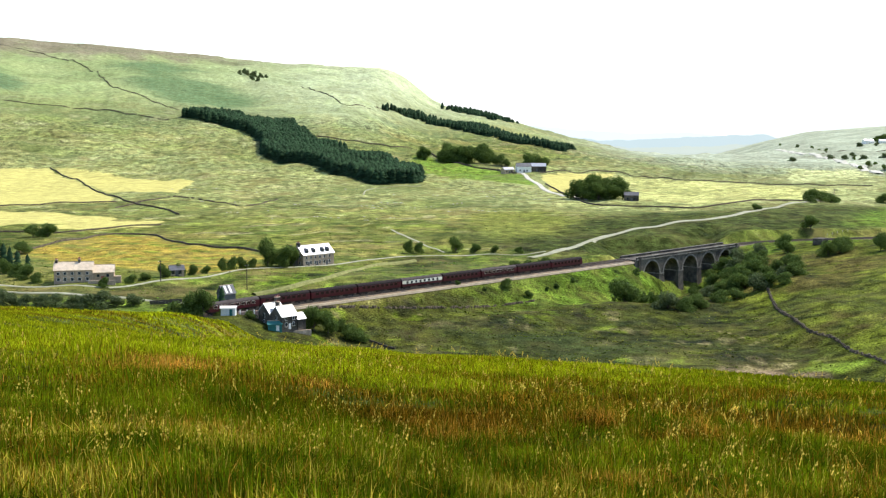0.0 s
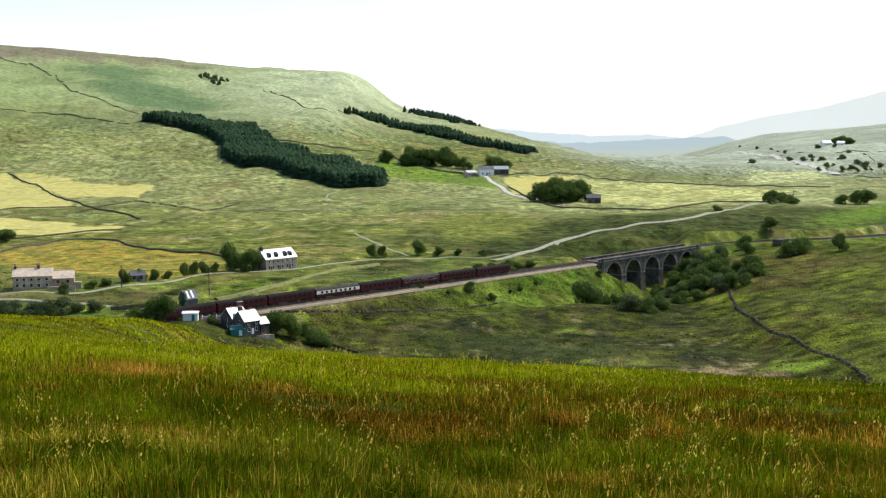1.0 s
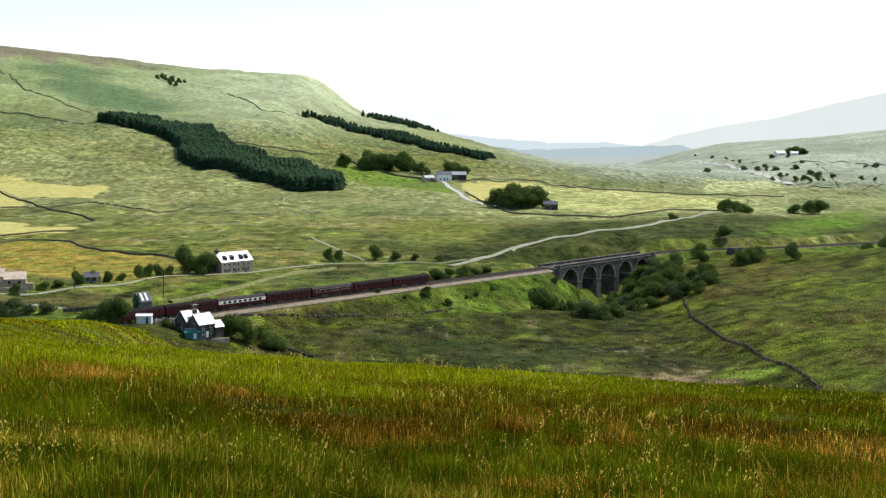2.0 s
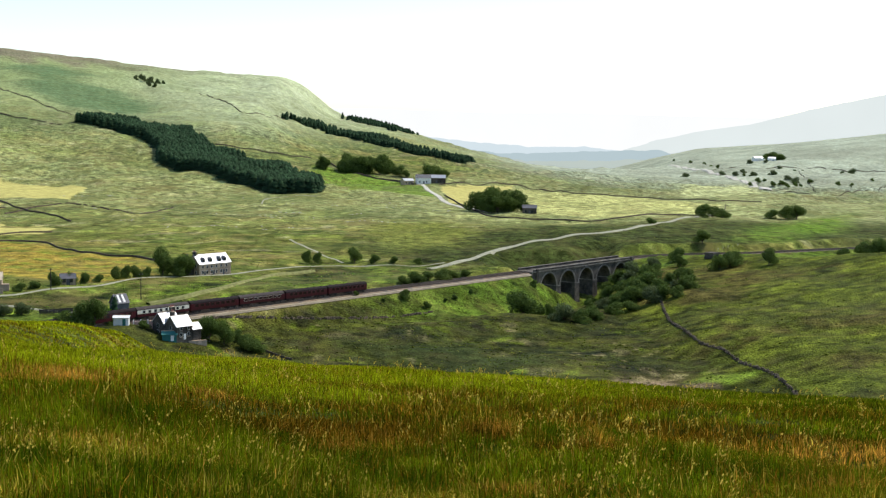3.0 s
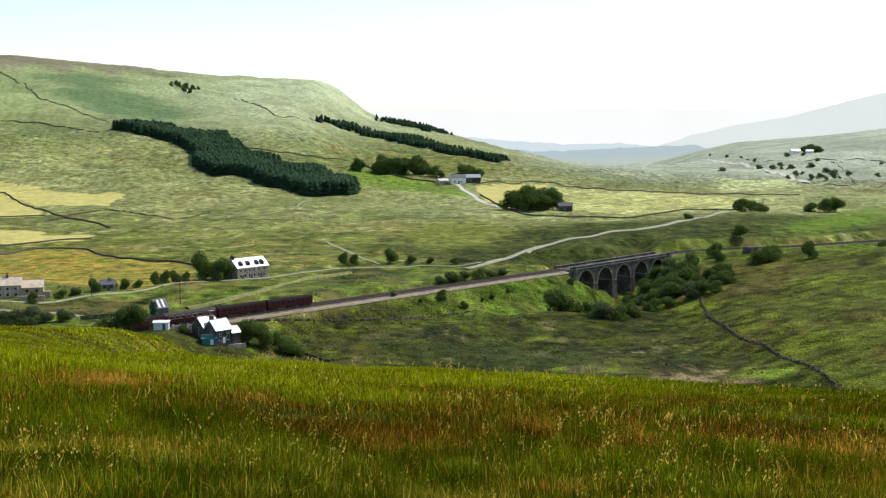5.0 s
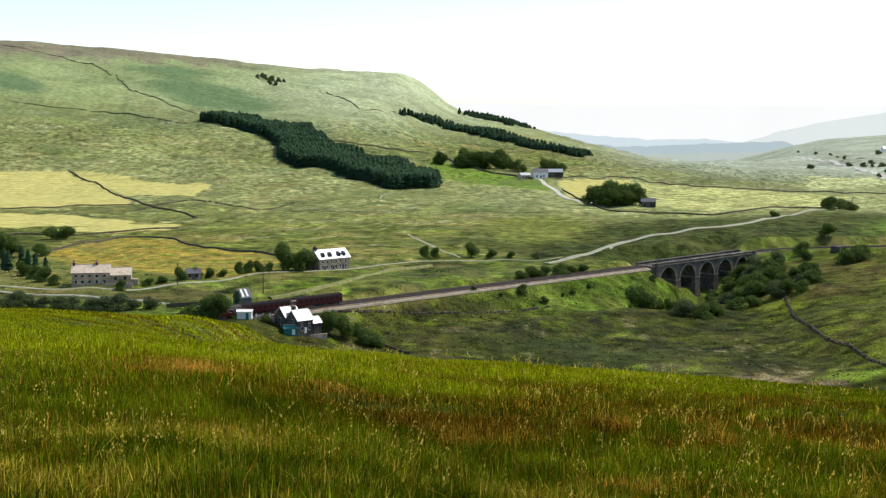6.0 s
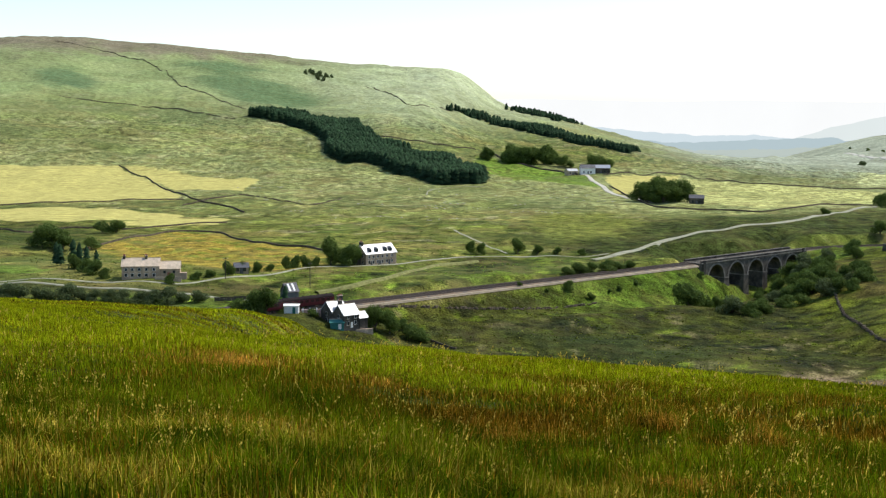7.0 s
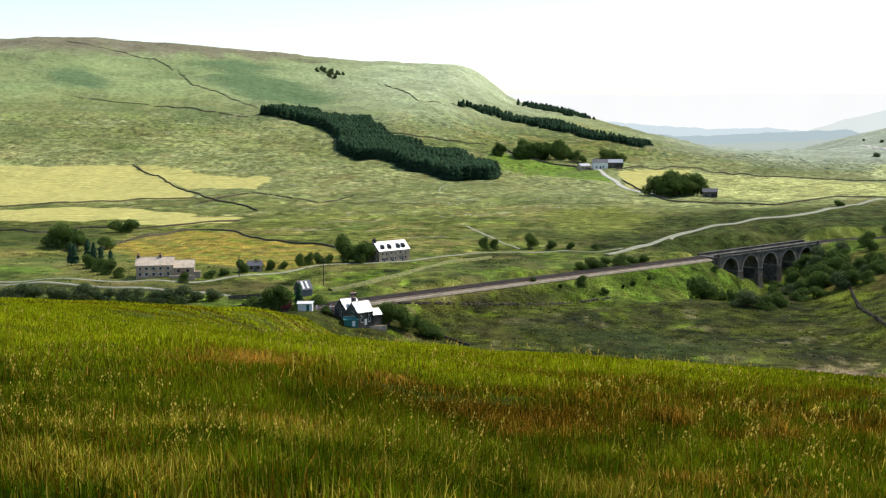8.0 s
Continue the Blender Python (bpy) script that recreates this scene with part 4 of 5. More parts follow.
stone_wall("stone_wall", [(-53, 374), (-39, 385), (-23, 397), (-4, 412), (20, 432)], 0.7, 0.5, "low drystone wall along the foot of the embankment", 0.6, 1.5, 5)
stone_wall("stone_wall", [(-41, 357), (-37, 358), (-32, 356), (-26, 350)], 0.6, 0.45, "low stone wall running down from the garden", 0.6, 0, 6)
stone_wall("stone_wall", [(196, 520), (214, 524), (231, 528), (260, 536)], 1.3, 0.9, "drystone wall along the top of the spur", 1.0, 0, 7)
stone_wall("stone_wall", [(50, 900), (59, 850), (73, 769), (109, 758), (145, 744), (200, 800), (240, 815), (282, 940)], 0.9, 0.5, "drystone wall below the hay meadows", 1.4, 0, 8)
stone_wall("stone_wall", [(-179, 1194), (-138, 1183), (-93, 1180), (-60, 1185), (-20, 1090), (35, 1020)], 1.2, 0.7, "drystone wall along the foot of the fell", 2.4, 0, 9)
stone_wall("stone_wall", [(-400, 592), (-293, 592), (-270, 582), (-254, 609), (-220, 603), (-202, 622), (-177, 638)], 0.85, 0.5, "drystone wall below the hay meadows", 1.6, 0, 10)
stone_wall("stone_wall", [(52, 1030), (122, 1072), (170, 1042), (240, 1022), (330, 1000)], 0.9, 0.5, "drystone wall above the hay meadows", 1.6, 0, 11)
ribbon("cinder_road", dense([(-93, 372), (-115, 375), (-140, 378), (-200, 386), (-280, 394)], 4), 0.8, 0.25, M_ROAD, "pale cinder road beside the line", "track", thick=0.6)
stone_wall("stone_wall", [(-235, 748), (-290, 728), (-400, 705), (-520, 690)], 0.85, 0.5, "drystone wall between hay meadows", 1.6, 0, 13)
BANK_LINE = [(-76, 388), (-66, 398), (-60, 412), (-55, 428), (-49, 450), (-45, 468), (-37, 484), (-28, 497)]
ribbon("grass_bank", dense(BANK_LINE, 3), 0.9, 0.7, M_BANK, "dry grassy bank slanting up behind the line", "bank", thick=1.3)

stone_wall("stone_wall", [(-537, 1266), (-489, 1265), (-442, 1269), (-382, 1252), (-332, 1238)], 0.8, 0.6, "faint old wall along the fellside", 2.0, 0.5, 15)
stone_wall("stone_wall", [(-239, 1568), (-183, 1448), (-158, 1412), (-118, 1496)], 0.9, 0.6, "old wall on the shoulder of the fell", 2.2, 0.5, 16)
stone_wall("stone_wall", [(-227, 721), (-216, 754), (-203, 785), (-165, 745), (-147, 727), (-137, 788)], 0.8, 0.6, "broken wall round a rushy hollow", 1.4, 1.0, 17)


stone_wall("stone_wall", [(549, 1908), (707, 2005), (803, 1806)], 1.1, 0.7, "thin drystone wall on the far moor", 3.0, 0.3, 18)
stone_wall("stone_wall", [(428, 1211), (488, 1207), (642, 1442)], 0.9, 0.6, "thin drystone wall below the far road", 2.2, 0.3, 19)
stone_wall("stone_wall", [(637, 1753), (585, 1576), (459, 1212)], 0.9, 0.6, "drystone wall down the far hillside", 2.4, 0.3, 20)


def small_bridge():
    """A stone cattle creep under the line, with pale fence posts above."""
    r = thing("stone_underbridge", (158, 545, gz(158, 545)), RAIL_TURN, "small dark stone bridge under the railway", "bridge")
    for sx in (-2.6, 2.6):
        part("wing_wall", Geo().box(sx, 0, -2, 1.2, 5.0, 4.6, taper=0.85), M_STONE, r)
    part("lintel", Geo().box(0, 0, 1.8, 6.6, 4.6, 0.9), M_STONE, r)
    part("back", Geo().box(0, 1.6, -2, 4.2, 0.5, 4.0), M_STONE, r)
    for i in range(5):
        x, y = 180 + 3.2 * i, 610 + 1.8 * i
        p = thing("fence_post", (x, y, gz(x, y) - 0.2), 20 * i, "pale wooden fence post beside the line", "post", group="fence posts")
        part("shaft", Geo().box(0, 0, 0, 0.2, 0.2, 1.4, taper=0.85), M_LIMESTONE, p)
        part("rail_end", Geo().box(0.25, 0, 0.9, 0.7, 0.1, 0.14), M_LIMESTONE, p)


small_bridge()

ribbon("sheep_track", dense([(-81, 807), (-82, 845), (-77, 870), (-61, 881), (-44, 883)], 4), 0.45, 0.08, M_ROAD, "short pale track looping on the moor", "track", thick=0.4)


def limestone_outcrops():
    """Pale stones and bare scars strewn over the moor in loose lines."""
    rnd = np.random.RandomState(33)
    v, f = [], []
    for k in range(18):
        cx, cy = rnd.uniform(-240, 40), rnd.uniform(640, 900)
        run, turn = rnd.uniform(8, 30), rnd.normal(scale=0.25)
        for i in range(rnd.randint(5, 14)):
            d = rnd.uniform(-run, run)
            x, y = cx + d * math.cos(turn), cy + d * math.sin(turn) + rnd.normal(scale=1.6)
            z, w, h, a = gz(x, y), rnd.uniform(0.5, 1.6), rnd.uniform(0.2, 0.4), rnd.uniform(0, 3)
            o = len(v)
            for zz, m in ((z - 0.2, 1.0), (z + h, 0.65)):
                for p, q in ((-1, -1), (1, -1), (1, 1), (-1, 1)):
                    uu, vv = p * w / 2 * m, q * w / 3 * m
                    v.append((x + uu * math.cos(a) - vv * math.sin(a), y + uu * math.sin(a) + vv * math.cos(a), zz))
            f += [(o + 4, o + 5, o + 6, o + 7), (o, o + 1, o + 5, o + 4), (o + 1, o + 2, o + 6, o + 5), (o + 2, o + 3, o + 7, o + 6), (o + 3, o, o + 4, o + 7)]
    tagged(new("limestone_scars", bulk_mesh("limestone_scars", np.array(v), np.array(f), M_LIMESTONE)), "pale limestone blocks strewn over the moor", "stones", kind="stuff")


limestone_outcrops()


# ---- trees and bushes ----
def leaf_cloud(rnd, centres, radii, count, size):
    """Small tilted leaf sprays round the given clump centres."""
    cs, rs = np.array(centres), np.array(radii)
    pick = rnd.choice(len(cs), count, p=rs ** 2 / np.sum(rs ** 2))
    d = rnd.normal(size=(count, 3))
    d /= np.linalg.norm(d, axis=1)[:, None]
    r = rs[pick] * rnd.uniform(0.7, 1.05, count)
    p = cs[pick] + d * r[:, None] * np.array([1, 1, 0.85])
    a = d + rnd.normal(scale=0.6, size=(count, 3))
    a /= np.linalg.norm(a, axis=1)[:, None]
    b = np.cross(a, rnd.normal(size=(count, 3)))
    b /= np.linalg.norm(b, axis=1)[:, None]
    c = np.cross(a, b)
    s = size * rnd.uniform(0.6, 1.4, count)[:, None]
    v = np.stack([p - b * s, p + c * s * 0.6, p + b * s, p - c * s * 0.6], 1).reshape(-1, 3)
    return v, np.arange(count * 4).reshape(-1, 4)


def broadleaf(seed, spread, trunk, count, leaf, name, label, mat):
    """A tree one metre high: tapered trunk, limbs and a ragged crown of leaf sprays."""
    rnd = np.random.RandomState(seed)
    root = thing(name, (0, 0, -500), 0, label, "bush" if name == "bush" else "tree")
    cen, rad = [], []
    g = Geo()
    g.tube((0, 0, -0.06), (0.01, 0.0, trunk), 0.035, 0.024, 8)
    n = 13
    for i in range(n):
        a = 2.4 * i + rnd.uniform(-0.4, 0.4)
        h = trunk + (1 - trunk) * (0.10 + 0.78 * ((i * 0.618) % 1.0))
        w = spread * rnd.uniform(0.35, 0.85) * (1.12 - 0.75 * (h - trunk) / (1 - trunk))
        c = (w * math.cos(a), w * math.sin(a), h)
        cen.append(c)
        rad.append(rnd.uniform(0.24, 0.34) * (0.6 + spread))
        g.tube((0.005, 0, trunk * rnd.uniform(0.7, 1.0)), (c[0] * 0.8, c[1] * 0.8, c[2] - 0.03), 0.018, 0.005, 5)
    cen.append((0, 0, trunk + (1 - trunk) * 0.55))
    rad.append(0.36 * (0.6 + spread))
    part("trunk", g, M_BARK, root)
    v, f = leaf_cloud(rnd, cen, rad, count, leaf)
    part("crown", bulk_mesh("crown", v, f, mat), mat, root)
    return root


OAKS = [broadleaf(k, 0.46 + 0.05 * k, 0.16, 3600, 0.036, "tree", "broad dark green ash tree on the moor", M_LEAF) for k in range(3)]
BUSHES = [broadleaf(10 + k, 0.62 + 0.08 * k, 0.06, 3600, 0.042, "bush", "rounded green thorn bush", M_LEAF) for k in range(2)]
WILLOWS = [broadleaf(20 + k, 0.66, 0.06, 3200, 0.044, "bush", "pale grey-green willow bush", M_LEAF_PALE) for k in range(2)]


def spruce_mesh(seed):
    rnd = np.random.RandomState(seed)
    v, f = [], []
    for k in range(9):
        z0, z1 = 0.10 + k * 0.095, 0.10 + k * 0.095 + 0.22
        r = 0.20 * (1 - k / 9.6) ** 0.6
        m = 9
        o = len(v)
        v.append((0, 0, min(z1, 1.0)))
        for i in range(m):
            rr = r * rnd.uniform(0.65, 1.2)
            a = 2 * math.pi * (i + rnd.uniform(-0.3, 0.3)) / m
            v.append((rr * math.cos(a), rr * math.sin(a), z0 + rnd.uniform(-0.03, 0.02)))
        f += [(o, o + 1 + i, o + 1 + (i + 1) % m) for i in range(m)]
    return np.array(v), np.array(f)


def spruce_tree():
    root = thing("conifer", (0, 0, -500), 0, "tall dark spruce tree", "tree")
    v, f = spruce_mesh(3)
    part("trunk", Geo().tube((0, 0, -0.05), (0, 0, 0.9), 0.02, 0.004, 6), M_BARK, root)
    part("crown", bulk_mesh("crown", v, f, M_NEEDLE), M_NEEDLE, root)
    return root


SPRUCE = spruce_tree()
tree_rnd = random.Random(5)


def plant(kinds, x, y, h, wide=1.0, label="", sink=0.0):
    src = tree_rnd.choice(kinds)
    s = Matrix.Diagonal((h * wide, h * wide, h, 1))
    ob = copy_thing(src, pose(x, y, gz(x, y) - sink, 0, 0, tree_rnd.uniform(0, 360)) @ s)
    if label:
        tagged(ob, label)
    return ob


# beside the cottages, the lane and the station house
for x, y, h, w in ((-84, 458, 10.6, 0.72), (-77, 457, 8.0, 0.85), (-75, 462, 7.4, 0.85), (-80, 461, 6.2, 0.9)):
    plant(OAKS, x, y, h, w, "dense dark tree beside the row of cottages")
for x, y, h, w in ((-85.0, 337, 7.8, 0.85), (-81.5, 338, 8.4, 0.8), (-89.5, 336, 6.4, 0.9)):
    plant(OAKS, x, y, h, w, "leafy tree beside the railway yard")
plant([SPRUCE], -81.5, 364, 8.0, 1.2, "slim dark conifer by the yard")
for x, y, h, w in ((-50.4, 351, 7.2, 0.85), (-46.4, 353, 6.6, 0.85), (-53.4, 355, 4.6, 0.9)):
    plant(OAKS, x, y, h, w, "spreading garden tree by the station house")
for x, y, h, w in ((-39.6, 354, 4.4, 1.15), (-37.0, 355, 3.6, 1.1), (-43, 360, 3.4, 0.9), (-75, 362, 3.0, 1.3), (-79.5, 350, 2.4, 1.3), (-69, 346, 2.2, 1.4)):
    plant(BUSHES, x, y, h, w)
for x, y, h, w in ((-32, 522, 5.8, 0.8), (-27.5, 524, 5.2, 0.85), (-11, 530, 6.6, 0.95), (-2, 526, 4.6, 1.0), (7, 530, 3.2, 1.2), (18, 534, 3.0, 1.3)):
    plant(OAKS, x, y, h, w, "small round tree by the lane")
for x, y, h in ((10, 436, 3.4), (18.5, 436, 2.4), (-8, 424, 1.6), (30, 452, 1.8), (2, 428, 1.2), (26, 447, 1.4), (37, 462, 1.6)):
    plant(BUSHES, x, y, h, 1.05, "small thorn bush on the embankment")
# hedge trees round the farmhouse
for x, y, h, w in ((-160, 404, 6.5, 1), (-166, 412, 6, 1), (-172, 416, 7, 0.9), (-154, 398, 4.5, 1.1), (-128, 391, 4.6, 0.9), (-122, 402, 3.2, 1.5), (-118, 406, 3.2, 1.5),
                   (-113, 412, 5.6, 0.9), (-109, 419, 5.4, 0.9), (-105.5, 424, 5.0, 0.9), (-98, 440, 6.0, 0.8), (-95, 443, 6.2, 0.8), (-92, 447, 5.6, 0.9), (-89, 452, 4.6, 0.9), (-102, 430, 3.5, 1.2)):
    plant(BUSHES, x, y, h * 0.82, w * 0.9, "hedgerow tree beside the lane", sink=0.08 * h)
for x, y, h in ((-176, 430, 9), (-180, 434, 10), (-184, 431, 8.5), (-172, 427, 8), (-188, 437, 9), (-167, 424, 7)):
    plant([SPRUCE], x, y, h, 1.25, "dark conifer behind the farmhouse")
for x, y, h, w in ((-219, 505, 10, 1.2), (-226, 510, 9, 1.2), (-202, 507, 5, 1.4), (-212, 500, 7, 1.2), (-218, 581, 6.5, 1.6), (-226, 582, 5.5, 1.6), (-300, 560, 9, 1.3), (-286, 556, 8, 1.3)):
    plant(OAKS, x, y, h, w)
for i in range(16):
    plant(WILLOWS, -178 + i * 4.6, 352 + 0.55 * i + tree_rnd.uniform(-2, 2), tree_rnd.uniform(3.0, 5.0), 1.2, "pale yellow-green bush on the bank")
# the ravine under the viaduct
rav = random.Random(8)
for x, y, h, w in ((56, 447, 9.0, 1.2), (64, 455, 4.6, 0.9), (71, 476, 5.0, 0.75)):
    plant(BUSHES, x, y, h, w, "large rounded thorn bush at the mouth of the ravine")
for i, (x, y, h, w) in enumerate([(66, 492, 2.6, 0.9), (76, 431, 4.6, 1.0), (70, 433, 6.0, 0.95), (82, 438, 4.8, 1.1), (93, 452, 4.2, 1.2), (100, 453, 3.6, 1.3), (102, 466, 7.2, 0.95), (109, 456, 6.4, 0.85), (99, 532, 4.2, 0.9),
                                  (115, 496, 7.0, 1.0), (106, 533, 5.2, 1.0), (112, 538, 5.0, 1.0), (118, 535, 5.6, 1.0), (113, 457, 5.8, 0.9), (118, 453, 4.4, 1.0), (126, 468, 5.2, 1.15), (133, 492, 5.2, 0.9), (128, 537, 5.6, 0.9), (108, 480, 7.0, 0.95), (120, 510, 6.5, 1.0), (96, 465, 5.0, 1.0)]):
    plant([WILLOWS[0]] if i % 5 == 2 else BUSHES, x, y, h * 1.05, w * 1.15, "thorn and willow bush in the ravine", sink=0.12 * h)
for x, y, h in ((99, 497, 4.6), (105, 495, 5.4), (110, 499, 5.6), (119, 514, 5.0), (125, 521, 4.6), (86, 469, 3.2), (91, 464, 4.0), (98, 470, 5.0), (106, 468, 5.6), (118, 482, 5.0), (126, 497, 4.6), (132, 503, 4.4), (113, 519, 5.2), (83, 506, 3.4), (76, 492, 3.0), (122, 472, 4.0)):
    plant([WILLOWS[1]] if h in (4.0, 3.4, 5.2) else BUSHES, x, y, h, 1.15, "rounded leafy bush in the ravine below the arches", sink=0.12 * h)
for x, y in [(10, 456), (15, 461), (20, 468), (26, 473), (31, 478), (36, 483)]:
    plant(BUSHES, x, y, rav.uniform(3.0, 4.6), 1.3, "dark hedge bush behind the railway line")
for x, y, h, w in ((143, 552, 6.0, 1.0), (172, 612, 6.5, 1.2), (171, 502, 7.0, 0.9), (152, 512, 6.0, 1.1), (158, 516, 6.0, 1.1), (163, 524, 4.5, 1.2), (140, 534, 5.2, 0.9),
                   (216, 771, 9, 1.2), (224, 776, 7, 1.4), (232, 780, 6, 1.4), (285, 807, 9, 1.1), (295, 812, 10, 1.1), (275, 806, 6, 1.3), (165, 702, 3.5, 1.4), (234, 551, 8, 1.0), (240, 549, 9.5, 1.0), (247, 553, 8.5, 1.1), (228, 560, 5, 1.3)):
    plant(OAKS if h > 6.2 else BUSHES, x, y, h, w)
# across the valley
for x, y, h, w in ((70, 797, 13, 1.05), (75, 800, 15, 1.0), (80, 803, 15, 1.05), (86, 798, 13.5, 1.05), (80, 792, 11, 1.2), (92, 801, 14, 1.0), (97, 798, 12, 1.0), (66, 801, 12, 1.1), (73, 793, 10, 1.2), (88, 793, 10, 1.2), (44, 1056, 15, 1.0), (50, 1060, 14, 1.0), (57, 1056, 11, 1.0)):
    plant(OAKS, x, y, h, w, "big dark tree standing by a hay meadow")
for i in range(22):
    u = rav.random()
    plant(OAKS, -34 + 44 * u + rav.uniform(-5, 5), 1122 - 22 * u + rav.uniform(-14, 14), rav.uniform(12, 17), 1.0, "broadleaf tree of a small wood below the fell")
for x, y, h in ((-56, 1128, 11), (-52, 1124, 10), (12, 1085, 9), (18, 1082, 9), (24, 1080, 7)):
    plant(OAKS, x, y, h, 1.0)
for i in range(16):
    u = rav.random()
    plant(WILLOWS, 430 + 330 * u + rav.uniform(-40, 40), 1450 + 500 * u + rav.uniform(-160, 260), rav.uniform(4.5, 8), 1.3, "scattered far tree on the other side of the valley")
for x, y in ((793, 3136), (629, 2350), (619, 2208), (547, 1737), (439, 1369), (458, 1399), (515, 1546), (470, 1378), (484, 1390), (488, 1380), (509, 1412), (559, 1497), (593, 1488), (568, 1383), (569, 1952), (659, 1538), (640, 2290), (600, 2100), (500, 1430), (530, 1450)):
    plant(OAKS, x, y, rav.uniform(3.5, 6.0), 1.2, "dark round tree beside the far valley road")
for i in range(8):
    plant(OAKS, 745 + rav.uniform(-10, 22), 2200 + rav.uniform(-20, 20), rav.uniform(11, 16), 1.1, "tree round the far white farm")


for i in range(11):
    plant(WILLOWS, -322 + rav.uniform(-30, 30), 1598 + rav.uniform(-45, 45), rav.uniform(5, 7.5), 0.75, "pale thin tree of a sparse copse on the fell")


def conifer_wood(name, poly, step, h, label, seed):
    """A plantation too dense to count: every tree a ragged spire."""
    rnd = np.random.RandomState(seed)
    xs, ys = [p[0] for p in poly], [p[1] for p in poly]
    gx, gy = np.meshgrid(np.arange(min(xs), max(xs), step), np.arange(min(ys), max(ys), step))
    x, y = gx.ravel() + rnd.uniform(-0.4, 0.4, gx.size) * step, gy.ravel() + rnd.uniform(-0.4, 0.4, gx.size) * step
    k = inside(x, y, poly) > rnd.uniform(-3, 1, x.size)
    x, y = x[k], y[k]
    z = ground(x, y)
    base = [spruce_mesh(seed + i) for i in range(4)]
    vs, fs, o = [], [], 0
    for i in range(len(x)):
        v, f = base[i % 4]
        hh = h * rnd.uniform(0.92, 1.05)
        a = rnd.uniform(0, 6.28)
        c, s = math.cos(a), math.sin(a)
        w = hh * 2.1
        vs.append(np.stack([(v[:, 0] * c - v[:, 1] * s) * w + x[i], (v[:, 0] * s + v[:, 1] * c) * w + y[i], v[:, 2] * hh + z[i] - 1.0], 1))
        fs.append(f + o)
        o += len(v)
    me = bulk_mesh(name, np.concatenate(vs), np.concatenate(fs), M_NEEDLE)
    tagged(new(name, me), label, "conifer wood", kind="stuff")


PLANT_POLY = [(-318, 1249), (-280, 1283), (-206, 1248), (-172, 1154), (-123, 1070), (-86, 1031), (-51, 944), (-48, 900), (-80, 896), (-135, 983), (-190, 1042), (-212, 1135), (-227, 1190), (-271, 1240)]
BELT_POLY = [(-125, 1488), (-80, 1595), (-12, 1555), (54, 1475), (120, 1455), (92, 1345), (37, 1410), (-18, 1470), (-79, 1550)]
conifer_wood("spruce_plantation", PLANT_POLY,
             3.5, 13.0, "dark spruce plantation winding down the fell", 40)
conifer_wood("shelter_belt", BELT_POLY, 5.0, 9.0, "long dark conifer belt on the far flank", 50)
conifer_wood("nose_wood", [(24, 2040), (60, 1930), (21, 1765), (-32, 1860), (-67, 1907), (-30, 1960)], 7.0, 8.0, "dark strip of conifers on the end of the fell", 55)

for src in OAKS + BUSHES + WILLOWS + [SPRUCE]:
    for ob in (*src.children_recursive, src):
        bpy.data.objects.remove(ob)


# ---- grass on the near hillside, rushes and tussocks ----
def blades(name, x, y, h, width, bend, colours, label, rnd, fine=True):
    """A bent blade of two segments at each place; a single leaning sliver where it is not fine."""
    n = len(x)
    z = own_hill(x, y) if fine else ground(x, y)
    a, lean = rnd.uniform(0, 6.283, n), rnd.uniform(0.05, 1.0, n) ** 1.4 * bend
    face = rnd.uniform(0, 6.283, n)
    dx, dy = np.cos(a) * lean * h, np.sin(a) * lean * h
    w = np.stack([np.cos(face) * width / 2, np.sin(face) * width / 2, np.zeros(n)], 1)
    base = np.stack([x, y, z - 0.03], 1)
    tip = base + np.stack([dx, dy, h * (1 - 0.35 * lean)], 1)
    if fine:
        mid = base + np.stack([dx * 0.3, dy * 0.3, h * 0.6], 1)
        v = np.stack([base - w, base + w, mid + w * 0.7, mid - w * 0.7, tip], 1).reshape(-1, 3)
        o = np.arange(n)[:, None] * 5
        f = np.concatenate([o + np.array([0, 1, 2]), o + np.array([0, 2, 3]), o + np.array([3, 2, 4])])
    else:
        v = np.stack([base - w, base + w, tip], 1).reshape(-1, 3)
        f = np.arange(n * 3).reshape(-1, 3)
    me = bulk_mesh(name, v, f, M_GRASS, np.repeat(colours, 5 if fine else 3, axis=0))
    return tagged(new(name, me), label, "grass", kind="stuff")


# worn rusty spots: place, reach across and along, strength
RUST_SPOTS = [(-5.4, 20.2, 1.1, 1.6, 1.0), (6.4, 15.2, 1.4, 1.2, 1.0), (2.7, 14.0, 0.35, 0.5, 0.7), (1.6, 14.7, 0.3, 0.4, 0.6), (-2.6, 18.5, 0.5, 1.0, 0.5),
              (-0.4, 13.2, 0.8, 0.8, 0.35), (4.4, 11.6, 0.9, 0.6, 0.45), (-3.0, 11.4, 0.9, 0.7, 0.35), (1.4, 10.6, 0.7, 0.5, 0.4)]


